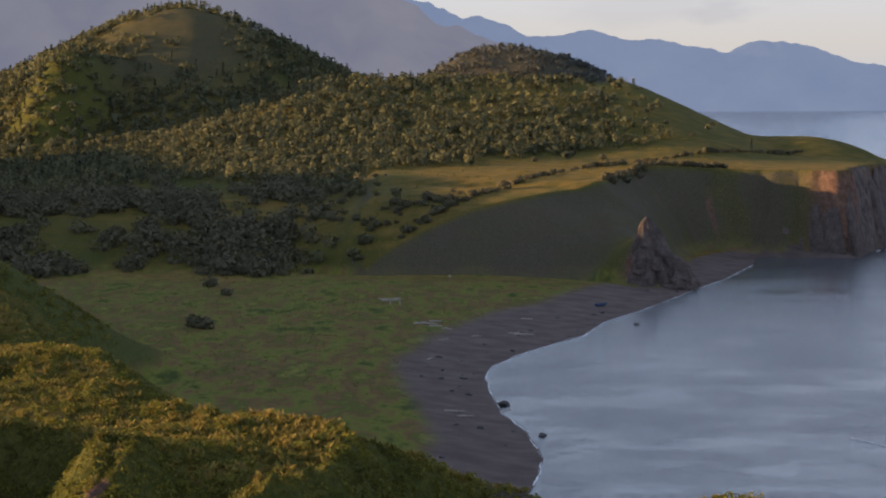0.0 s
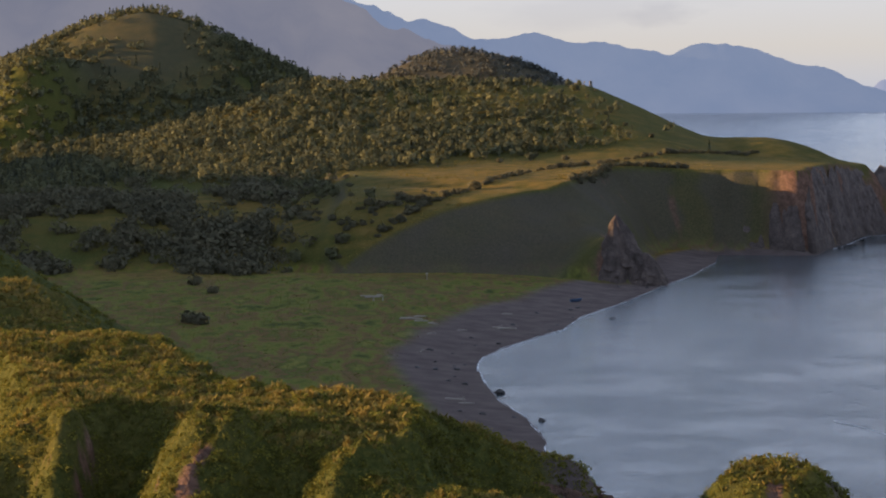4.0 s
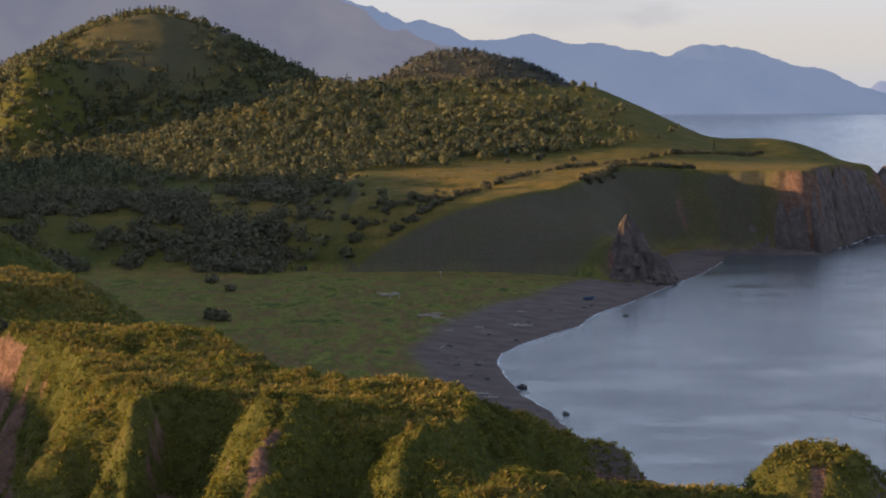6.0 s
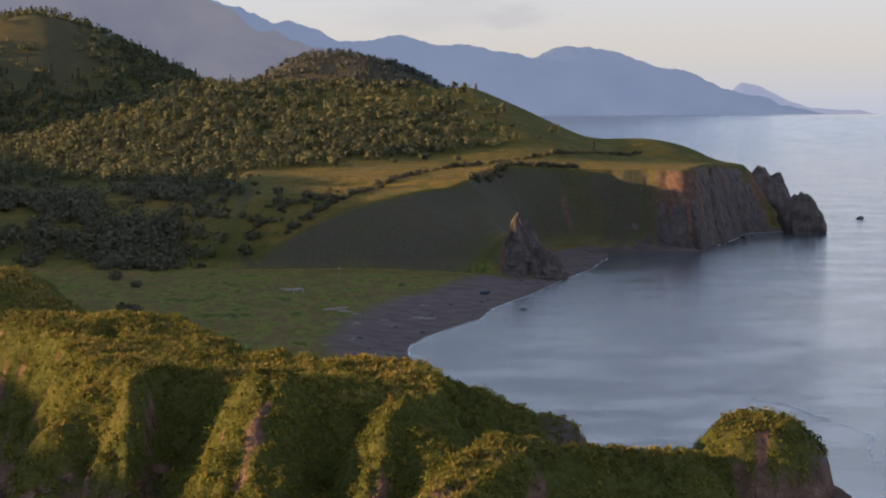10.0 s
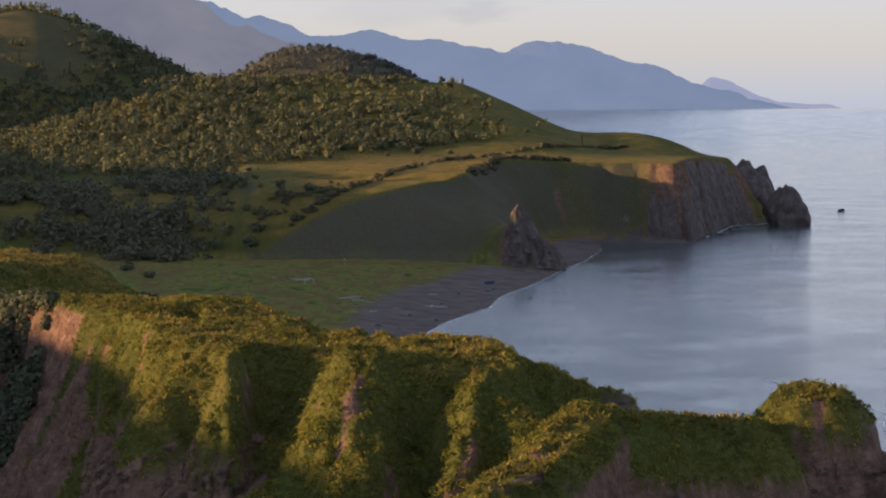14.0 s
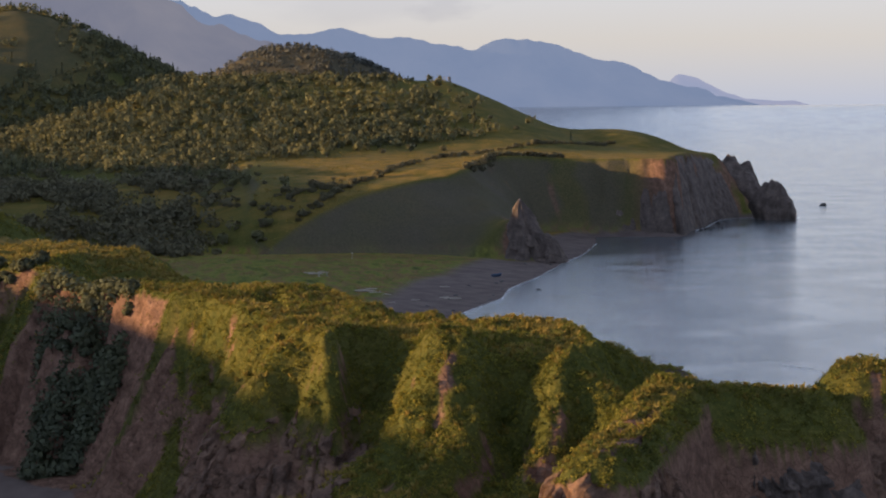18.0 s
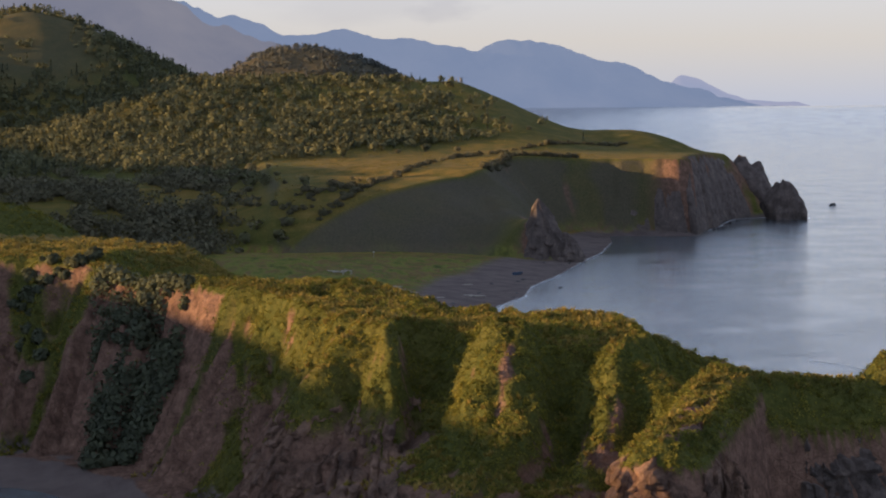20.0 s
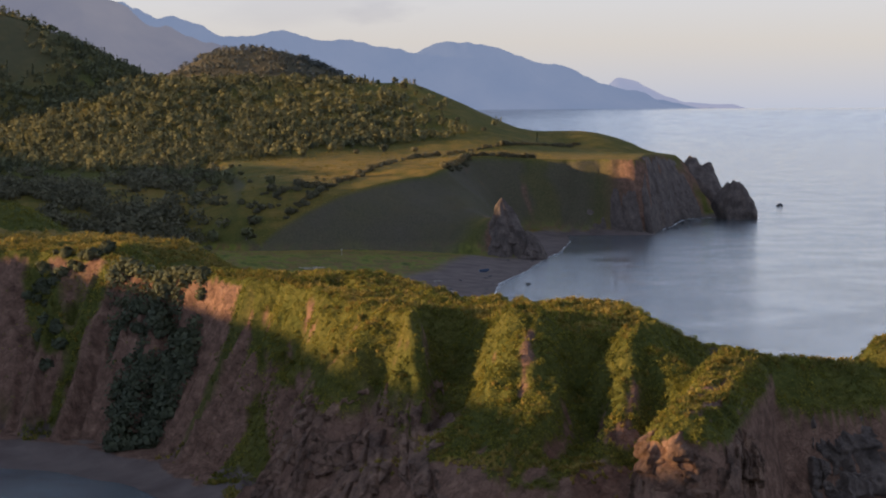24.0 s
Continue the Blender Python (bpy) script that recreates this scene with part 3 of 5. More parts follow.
def mountain_range(name, y0, depth, crests, base, x0, x1, step, rough, seed, mat, label):
    """A range across the view: a crest line through its summits and saddles, with ribs down its slopes."""
    xs, ts = np.arange(x0, x1, step), np.linspace(-1, 1, 49)
    X, T = np.meshgrid(xs, ts)
    crest = np.interp(xs, [c[0] for c in crests], [c[1] for c in crests])
    crest = np.convolve(np.pad(crest, 1, mode="edge"), np.ones(3) / 3, "valid") + rough * (0.5 - 2.2 * np.abs(fbm(xs / 75, xs * 0, 5, seed)))
    rib = np.abs(fbm(X / 130 + 0.3 * T, T * 1.2, 4, seed + 5))
    Zm = base - 6 + (crest - base + 6) * (1 - np.abs(T) ** 1.1) * (1 - 0.6 * rib * 4 * np.abs(T) * (1 - np.abs(T)))
    return tagged(grid_mesh(name, X, y0 + depth * T + 25 * fbm(X / 150, T, 3, seed + 9), Zm, {}, mat), label, "mountains", kind="structure")


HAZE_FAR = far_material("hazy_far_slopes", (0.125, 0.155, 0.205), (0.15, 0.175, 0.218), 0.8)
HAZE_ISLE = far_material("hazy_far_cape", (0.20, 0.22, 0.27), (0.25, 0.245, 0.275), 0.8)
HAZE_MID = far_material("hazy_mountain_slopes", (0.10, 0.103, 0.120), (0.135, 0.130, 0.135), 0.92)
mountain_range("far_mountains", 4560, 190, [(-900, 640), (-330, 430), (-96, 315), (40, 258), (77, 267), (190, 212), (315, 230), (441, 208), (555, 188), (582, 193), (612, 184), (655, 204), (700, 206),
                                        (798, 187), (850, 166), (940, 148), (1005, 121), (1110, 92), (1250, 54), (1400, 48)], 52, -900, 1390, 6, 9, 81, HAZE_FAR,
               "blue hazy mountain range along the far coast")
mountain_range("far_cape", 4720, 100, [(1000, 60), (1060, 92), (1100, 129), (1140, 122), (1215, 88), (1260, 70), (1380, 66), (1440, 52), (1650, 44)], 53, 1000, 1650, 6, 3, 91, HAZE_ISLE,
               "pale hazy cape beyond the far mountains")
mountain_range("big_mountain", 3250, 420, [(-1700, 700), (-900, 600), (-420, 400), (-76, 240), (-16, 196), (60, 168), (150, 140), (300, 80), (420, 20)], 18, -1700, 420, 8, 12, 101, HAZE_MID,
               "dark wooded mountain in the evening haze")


# ---- plants ----
def leaf_material(name, dark, mid, light, per_island=True, through=0.25):
    m, n, l, b = material(name)
    if per_island:
        v = n.new("ShaderNodeNewGeometry").outputs["Random Per Island"]
    else:
        v = n.new("ShaderNodeObjectInfo").outputs["Random"]
    pos = n.new("ShaderNodeNewGeometry").outputs["Position"]
    big = noise_tex(n, l, 0.11, 6, pos, 0.65)
    mixv = n.new("ShaderNodeMath")
    mixv.operation = "MULTIPLY_ADD"
    mixv.inputs[1].default_value = 0.24
    l.new(v, mixv.inputs[0])
    half = n.new("ShaderNodeMath")
    half.operation = "MULTIPLY_ADD"
    half.inputs[1].default_value, half.inputs[2].default_value = 1.3, -0.3
    l.new(big.outputs["Fac"], half.inputs[0])
    l.new(half.outputs[0], mixv.inputs[2])
    r = ramp(n, [(0.15, dark), (0.5, mid), (0.85, light)])
    l.new(mixv.outputs[0], r.inputs[0])
    l.new(r.outputs[0], b.inputs["Base Color"])
    b.inputs["Roughness"].default_value = 0.8
    b.inputs["Specular IOR Level"].default_value = 0.1
    t = n.new("ShaderNodeBsdfTranslucent")
    l.new(r.outputs[0], t.inputs["Color"])
    mx = n.new("ShaderNodeMixShader")
    mx.inputs[0].default_value = through
    l.new(b.outputs[0], mx.inputs[1])
    l.new(t.outputs[0], mx.inputs[2])
    l.new(mx.outputs[0], n["Material Output"].inputs["Surface"])
    return m


def plain_material(name, a, b_, scale=3.0, roughness=0.85, bump=0.3):
    m, n, l, b = material(name)
    pos = n.new("ShaderNodeNewGeometry").outputs["Position"]
    t = noise_tex(n, l, scale, 6, pos, 0.65)
    r = ramp(n, [(0.3, a), (0.7, b_)])
    l.new(t.outputs["Fac"], r.inputs[0])
    l.new(r.outputs[0], b.inputs["Base Color"])
    b.inputs["Roughness"].default_value = roughness
    bu = n.new("ShaderNodeBump")
    bu.inputs["Strength"].default_value, bu.inputs["Distance"].default_value = bump, 0.3
    l.new(t.outputs["Fac"], bu.inputs["Height"])
    l.new(bu.outputs[0], b.inputs["Normal"])
    return m


LEAF = leaf_material("birch_foliage", (0.126, 0.134, 0.088), (0.160, 0.162, 0.084), (0.200, 0.186, 0.082), True, 0.35)
NEEDLE = leaf_material("spruce_foliage", (0.076, 0.088, 0.064), (0.104, 0.116, 0.072), (0.134, 0.144, 0.078), True, 0.3)
# the far hill's haze is put into this paler, greyer leaf colour
PALE = leaf_material("hazed_hill_foliage", (0.100, 0.108, 0.098), (0.130, 0.134, 0.116), (0.160, 0.158, 0.130), True, 0.2)
SCRUB = leaf_material("willow_scrub_foliage", (0.098, 0.098, 0.066), (0.150, 0.140, 0.086), (0.205, 0.178, 0.104), True, 0.35)
HERB = leaf_material("herb_leaves", (0.038, 0.049, 0.014), (0.165, 0.160, 0.027), (0.355, 0.280, 0.048), True, 0.3)
STRAW = leaf_material("dry_grass_blades", (0.085, 0.085, 0.020), (0.240, 0.188, 0.046), (0.420, 0.290, 0.082), True, 0.3)
BARK = plain_material("grey_bark", (0.10, 0.085, 0.07), (0.22, 0.20, 0.17), 4.0)


def arrays(name, V, F, mat, smooth_faces=False, normals=None):
    """A mesh from arrays of places and of triangles or quads."""
    me = bpy.data.meshes.new(name)
    F = np.asarray(F, np.int32)
    k = F.shape[1]
    me.vertices.add(len(V))
    me.vertices.foreach_set("co", np.asarray(V, np.float32).ravel())
    me.loops.add(F.size)
    me.loops.foreach_set("vertex_index", F.ravel())
    me.polygons.add(len(F))
    me.polygons.foreach_set("loop_start", np.arange(0, F.size, k, dtype=np.int32))
    me.polygons.foreach_set("use_smooth", np.full(len(F), smooth_faces))
    me.update(calc_edges=True)
    if normals is not None:
        me.normals_split_custom_set_from_vertices(normals.astype(np.float32))
    me.materials.append(mat)
    return me


def outward(V, F, centre):
    """Soft normals away from a plant's middle, and the faces turned to agree with them."""
    N = V - np.asarray(centre, float)
    N = N / (np.linalg.norm(N, axis=1, keepdims=True) + 1e-9)
    g0 = np.cross(V[F[:, 1]] - V[F[:, 0]], V[F[:, 2]] - V[F[:, 0]])
    g0 /= np.linalg.norm(g0, axis=1, keepdims=True) + 1e-9
    g0 *= np.where((g0 * N[F].mean(1)).sum(1) < 0, -1.0, 1.0)[:, None]
    for k in range(F.shape[1]):
        N[F[:, k]] = N[F[:, k]] + 0.35 * g0
    N /= np.linalg.norm(N, axis=1, keepdims=True) + 1e-9
    g = np.cross(V[F[:, 1]] - V[F[:, 0]], V[F[:, 2]] - V[F[:, 0]])
    wrong = (g * N[F].mean(1)).sum(1) < 0
    F = F.copy()
    F[wrong] = F[wrong][:, ::-1]
    return V, F, N


def leaf_quads(rng, centres, size, out_from=None):
    """Small bent leaf clumps, one quad each, turned every way, leaning outwards."""
    n = len(centres)
    a = rng.normal(size=(n, 3))
    if out_from is not None:
        o = centres - out_from
        a = a * 0.7 + o / (np.linalg.norm(o, axis=1, keepdims=True) + 1e-6)
    a /= np.linalg.norm(a, axis=1, keepdims=True)
    b = np.cross(a, rng.normal(size=(n, 3)))
    b /= np.linalg.norm(b, axis=1, keepdims=True)
    c = np.cross(a, b)
    s = (size * rng.uniform(0.6, 1.3, n))[:, None]
    V = np.stack([centres - b * s, centres - c * s * 0.7 + a * s * 0.3, centres + b * s, centres + c * s * 0.7 + a * s * 0.2], 1).reshape(-1, 3)
    return V, np.arange(4 * n).reshape(n, 4)


def tube(points, radii, sides=5):
    """A tapered limb through the points, as places and quads."""
    P = np.array(points, float)
    V, F = [], []
    for k, (p, r) in enumerate(zip(P, radii)):
        d = P[min(k + 1, len(P) - 1)] - P[max(k - 1, 0)]
        d /= np.linalg.norm(d)
        u = np.cross(d, (0.31, 0.95, 0.05))
        u /= np.linalg.norm(u)
        v = np.cross(d, u)
        for j in range(sides):
            a = 2 * math.pi * j / sides
            V.append(p + r * (math.cos(a) * u + math.sin(a) * v))
    for k in range(len(P) - 1):
        for j in range(sides):
            F.append((k * sides + j, k * sides + (j + 1) % sides, (k + 1) * sides + (j + 1) % sides, (k + 1) * sides + j))
    return np.array(V), np.array(F)


def join(parts):
    V, F, o = [], [], 0
    for v, f in parts:
        V.append(v)
        F.append(f + o)
        o += len(v)
    return np.concatenate(V), np.concatenate(F)


def broadleaf(rng, tall, wide, leaves, low=0.25):
    """Trunk with limbs, and a crown of several uneven clumps: both as arrays."""
    limbs = [tube([(0, 0, 0), (0.05 * wide, 0, 0.3 * tall), (0, 0.06 * wide, 0.7 * tall)], [0.045 * tall ** 0.9, 0.03 * tall ** 0.9, 0.01 * tall])]
    lobes = []
    for k in range(6):
        a, h = k * 1.9 + rng.uniform(0, 1), rng.uniform(low + 0.2, 0.85)
        r = wide * (0.5 if k else 0.15) * rng.uniform(0.6, 1.0) * (1.15 - 0.6 * h)
        c = np.array([r * math.cos(a), r * math.sin(a), h * tall])
        lobes.append((c, wide * rng.uniform(0.26, 0.42)))
        limbs.append(tube([(0, 0, 0.25 * tall), tuple(c * (0.5, 0.5, 0.75)), tuple(c)], [0.02 * tall, 0.014 * tall, 0.005 * tall], 4))
    pts = []
    for c, r in lobes:
        d = rng.normal(size=(leaves // 6, 3))
        d /= np.linalg.norm(d, axis=1, keepdims=True)
        pts.append(c + d * r * rng.uniform(0.55, 1.05, (len(d), 1)) * (1, 1, 0.85))
    C = np.concatenate(pts)
    C = C[C[:, 2] > low * tall * 0.6]
    return join(limbs), leaf_quads(rng, C, 0.082 * (tall + wide), np.array([0, 0, 0.5 * tall]))


def spruce(rng, tall, wide, leaves):
    limbs = tube([(0, 0, 0), (0, 0, 0.5 * tall), (0, 0, tall * 0.97)], [0.03 * tall, 0.018 * tall, 0.004 * tall])
    h = rng.uniform(0.08, 1.0, leaves) ** 0.9
    tier = 0.75 + 0.25 * np.cos(h * 40)
    a = rng.uniform(0, 2 * math.pi, leaves)
    r = 0.5 * wide * (1.03 - h) * tier * rng.uniform(0.5, 1.05, leaves)
    C = np.stack([r * np.cos(a), r * np.sin(a), h * tall], 1)
    return limbs, leaf_quads(rng, C, 0.07 * (tall * 0.6 + wide), np.array([0, 0, 0.3 * tall]))


def shrub(rng, tall, wide, leaves):
    stems = [tube([(0, 0, 0), (0.2 * wide * math.cos(a), 0.2 * wide * math.sin(a), 0.5 * tall), (0.35 * wide * math.cos(a + 0.3), 0.35 * wide * math.sin(a + 0.3), 0.85 * tall)],
                  [0.05, 0.035, 0.012], 4) for a in rng.uniform(0, 6.28, 4)]
    d = rng.normal(size=(leaves, 3))
    d /= np.linalg.norm(d, axis=1, keepdims=True)
    bump = 1 + 0.25 * np.sin(d[:, 0] * 5 + 1) * np.cos(d[:, 1] * 4)
    C = d * rng.uniform(0.6, 1.0, (leaves, 1)) * bump[:, None] * (0.5 * wide, 0.5 * wide, 0.55 * tall) + (0, 0, 0.48 * tall)
    C = C[C[:, 2] > 0.02 * tall]
    return join(stems), leaf_quads(rng, C, 0.075 * (tall + wide), np.array([0, 0, 0.3 * tall]))


def plant_thing(name, kindf, leafmat, label, category, group, seed, *size):
    """One plant, standing at the origin, with a trunk and a crown as parts."""
    rng = np.random.default_rng(seed)
    (tv, tf), (cv, cf) = kindf(rng, *size)
    root = tagged(new(name, None), label, category, group)
    for pn, v, f, m in (("trunk" if kindf is not shrub else "stems", tv, tf, BARK), ("crown", cv, cf, leafmat)):
        nrm = None
        if pn == "crown":
            v, f, nrm = outward(v, f, (0, 0, 0.3 * size[0]))
        ob = new(pn, arrays(pn, v, f, m, True, nrm))
        ob.parent = root
    return root


def scatter(template_list, where, scale, turn, pick):
    """Many copies of plants joined: arrays of places, faces and soft normals."""
    VV, FF, NN, off = [], [], [], 0
    for k, (v, f, nrm) in enumerate(template_list):
        sel = np.where(pick == k)[0]
        if not len(sel):
            continue
        ca, sa = np.cos(turn[sel])[:, None], np.sin(turn[sel])[:, None]
        s = scale[sel][:, None]
        x = (v[None, :, 0] * ca - v[None, :, 1] * sa) * s + where[sel, 0:1]
        y = (v[None, :, 0] * sa + v[None, :, 1] * ca) * s + where[sel, 1:2]
        z = v[None, :, 2] * s + where[sel, 2:3]
        nx, ny = nrm[None, :, 0] * ca - nrm[None, :, 1] * sa, nrm[None, :, 0] * sa + nrm[None, :, 1] * ca
        V = np.stack([x, y, z], -1).reshape(-1, 3)
        F = (f[None] + (np.arange(len(sel)) * len(v))[:, None, None]).reshape(-1, f.shape[1]) + off
        VV.append(V)
        FF.append(F)
        NN.append(np.stack([nx, ny, np.broadcast_to(nrm[None, :, 2], nx.shape)], -1).reshape(-1, 3))
        off += len(V)
    return np.concatenate(VV), np.concatenate(FF), np.concatenate(NN)


RNG = np.random.default_rng(5)


def forest(name, x, y, keep, templates, weights, lo, hi, mat, label, category):
    """A wood or thicket that nobody could count, joined."""
    ok = RNG.uniform(size=len(x)) < keep
    x, y = x[ok], y[ok]
    z = height(x, y)[0]
    n = len(x)
    V, F, N = scatter(templates, np.stack([x, y, z - 0.2], 1), RNG.uniform(lo, hi, n), RNG.uniform(0, 6.28, n), RNG.choice(len(templates), n, p=weights))
    return tagged(new(name, arrays(name, V, F, mat, True, N)), label, category, kind="stuff")


def rough_points(n, x0, x1, y0, y1):
    return RNG.uniform(x0, x1, n), RNG.uniform(y0, y1, n)


CROWNS = [outward(*broadleaf(np.random.default_rng(100 + k), 5.2, 4.2, 42, 0.12)[1], (0, 0, 1.6)) for k in range(4)]
SPRUCES = [outward(*spruce(np.random.default_rng(120 + k), 7.0, 3.2, 56)[1], (0, 0, 1.5)) for k in range(3)]
SHRUBS = [outward(*shrub(np.random.default_rng(140 + k), 2.0, 3.2, 40)[1], (0, 0, 0.2)) for k in range(3)]


def wood_density(x, y):
    """Where the wood stands: behind the marsh, in the valley and over the round hill, with clearings."""
    n = fbm(x / 45, y / 45, 4, 201)
    front = np.interp(x, [-300, -150, -113, -85, -60, -45, -38, -7, 26, 70, 130], [800, 832, 868, 862, 830, 800, 868, 893, 938, 961, 985])
    d = smooth(0, 18, y - front) * smooth(150, 60, x + 0.25 * (y - 1000))
    hill = smooth(960, 1030, y) * smooth(-40, 30, x)
    d = d * (1 - hill * (0.15 + 0.6 * smooth(0.0, 0.35, n)))
    d = d * (1 - smooth(60, 115, x) * 0.75)
    clear = np.exp(-((x + 152) / 42) ** 4 - ((y - 1225) / 75) ** 4)
    return d * (1 - clear * (0.80 + 0.2 * smooth(0, 0.2, n))) * smooth(1640, 1500, y)


wx, wy = rough_points(20000, -330, 150, 800, 1330)
forest("birch_wood", wx, wy, wood_density(wx, wy) * 0.54, CROWNS, [0.25] * 4, 0.55, 1.2, LEAF, "dense green birch wood over the hillside", "woodland")
wx, wy = rough_points(9000, -330, 150, 800, 1330)
forest("spruce_wood", wx, wy, wood_density(wx, wy) * 0.30 * (1 + fbm(wx / 60, wy / 60, 3, 211)), SPRUCES, [0.34, 0.33, 0.33], 0.6, 1.15, NEEDLE, "dark spruces among the birches", "woodland")
wx, wy = rough_points(11000, -230, 0, 620, 880)
scrubby = smooth(-0.22, 0.08, fbm(wx / 22, wy / 30, 4, 221)) * smooth(652, 672, wy + 0.1 * wx + 10 * fbm(wx / 18, wx * 0, 3, 223)) * smooth(-36, -64, wx - 0.02 * (wy - 650) + 12 * fbm(wy / 25, wy * 0, 3, 225)) * (1 - 0.7 * wood_density(wx, wy))
forest("willow_scrub", wx, wy, scrubby * 0.6, SHRUBS, [0.34, 0.33, 0.33], 0.9, 2.6, SCRUB, "olive and brown willow scrub in the valley", "scrub")

wx, wy = rough_points(3000, -230, 250, 1790, 2040)
forest("far_wood", wx, wy, 0.85 * smooth(0.4, -0.2, fbm(wx / 50, wy / 50, 3, 231)), CROWNS, [0.25] * 4, 0.7, 1.2, PALE, "wooded round hill behind the birch slope", "woodland")

# single trees and bushes on the meadow and at the edge of the wood
TREES = [plant_thing("birch_tree", broadleaf, LEAF, "small round birch tree on the grass", "tree", "trees by the meadow", 300 + k, 4.2 + k * 0.5, 3.8 + 0.3 * k, 180, 0.12) for k in range(3)]
FIRS = [plant_thing("spruce_tree", spruce, NEEDLE, "dark pointed spruce at the edge of the wood", "tree", "spruces by the meadow", 320 + k, 6.2 + k, 2.8, 170) for k in range(2)]
BUSHES = [plant_thing("bush", shrub, SCRUB, "low dark bush on the grass", "bush", "bushes on the meadow", 340 + k, 1.7 + 0.3 * k, 2.6 + 0.4 * k, 130) for k in range(3)]
used = set()


def stand(protos, x, y, scale=1.0):
    z = float(height(np.array([x]), np.array([y]))[0][0])
    p = protos[RNG.integers(len(protos))]
    m = pose(x, y, z - 0.12, 0, 0, RNG.uniform(0, 360)) @ Matrix.Scale(scale, 4)
    if p.name not in used:
        used.add(p.name)
        p.matrix_basis = m
        return p
    ob = copy_thing(p, pose(x, y, z - 0.12, 0, 0, RNG.uniform(0, 360)))
    ob.scale = (scale,) * 3
    return ob


for k in range(3):
    stand([TREES[k]], *((-16.6, 743), (-40, 838), (12, 905))[k])
    stand([BUSHES[k]], *((-62, 610), (-12, 705), (22, 765))[k], 1.4)
for k in range(2):
    stand([FIRS[k]], *((-52, 880), (-44, 900))[k])
for x, y, s in ((-61, 520, 1.9), (-58, 516, 1.3), (118, 1010, 1.2), (70, 935, 1.0), (40, 925, 1.1), (-70, 640, 1.6)):
    stand(BUSHES, x, y, s)
# the dark hedge that follows the track across the terrace
for k in range(210):
    t = min(max(k / 209 + 0.006 * RNG.normal(), 0), 1)
    x = np.interp(t, [0, 0.25, 0.5, 0.75, 1], [-14, 22, 62, 120, 168]) + RNG.normal() * 0.7
    y = np.interp(t, [0, 0.25, 0.5, 0.75, 1], [702, 762, 885, 960, 1010]) + RNG.normal() * 1.6
    stand(BUSHES, x, y, RNG.uniform(0.5, 1.15) * (0.6 + 0.4 * abs(math.sin(k * 0.07))))
for k in range(80):
    t = k / 79
    stand(BUSHES, np.interp(t, [0, 0.3, 0.6, 1], [58, 68, 80, 112]) + RNG.normal() * 0.8, np.interp(t, [0, 0.3, 0.6, 1], [772, 804, 836, 850]) + RNG.normal() * 1.5, RNG.uniform(0.6, 1.2))
for k in range(40):
    stand(BUSHES if k % 2 else TREES, RNG.uniform(-62, -22), RNG.uniform(690, 850), RNG.uniform(0.5, 1.1))
for k in range(46):
    stand(TREES if k % 3 else FIRS, RNG.uniform(-48, 60), RNG.uniform(925, 985), RNG.uniform(0.6, 1.0))
for k in range(44):
    stand(TREES if k % 4 else BUSHES, RNG.uniform(20, 112), RNG.uniform(1000, 1160), RNG.uniform(0.5, 0.85))


for k in range(46):
    t = RNG.uniform(0, 1)
    stand(BUSHES, -30 + 46 * t + RNG.normal() * 4, 704 + 52 * t + RNG.normal() * 5 + 4, RNG.uniform(0.5, 1.3))


# ---- plants of the near headland ----
def tuft(rng, blades, tall, wide, lean):
    """A tuft of bent blades, two quads each."""
    V, F = [], []
    for k in range(blades):
        a = rng.uniform(0, 6.283)
        d, side = np.array([math.cos(a), math.sin(a), 0]), np.array([-math.sin(a), math.cos(a), 0])
        root = d * rng.uniform(0, 0.25) * wide
        h, w, o = tall * rng.uniform(0.6, 1.1), wide * rng.uniform(0.10, 0.2), lean * rng.uniform(0.5, 1.2)
        p = [root, root + d * o * 0.35 + (0, 0, h * 0.6), root + d * o + (0, 0, h)]
        i = len(V)
        V += [p[0] - side * w, p[0] + side * w, p[1] - side * w * 0.9, p[1] + side * w * 0.9, p[2] - side * w * 0.25, p[2] + side * w * 0.25]
        F += [(i, i + 1, i + 3, i + 2), (i + 2, i + 3, i + 5, i + 4)]
    return np.array(V), np.array(F)


def leafy(rng, leaves, tall, wide):
    """A dome of broad herb leaves."""
    d = rng.normal(size=(leaves, 3))
    d[:, 2] = np.abs(d[:, 2])
    d /= np.linalg.norm(d, axis=1, keepdims=True)
    C = d * rng.uniform(0.6, 1.0, (leaves, 1)) * (0.5 * wide, 0.5 * wide, tall)
    return leaf_quads(rng, C, 0.165 * wide, np.array([0, 0, -0.3 * tall]))


GRASSES = [outward(*tuft(np.random.default_rng(400 + k), 6, 0.62, 0.8, 0.35), (0, 0, 0.15)) for k in range(3)]
HERBS = [outward(*leafy(np.random.default_rng(420 + k), 7, 0.5, 0.95), (0, 0, 0.05)) for k in range(3)]
MOUND = [outward(*shrub(np.random.default_rng(450 + k), 1.1, 1.8, 30)[1], (0, 0, 0.2)) for k in range(4)]


def near_points(n, x0=-125, x1=36, y0=104, y1=350):
    x, y = RNG.uniform(x0, x1, n), RNG.uniform(y0, y1, n)
    h = height(x, y)
    e = 0.6
    sx, sy = (height(x + e, y)[0] - h[0]) / e, (height(x, y + e)[0] - h[0]) / e
    return x, y, h[0], np.hypot(sx, sy), h[6] > 1.0, h[5]


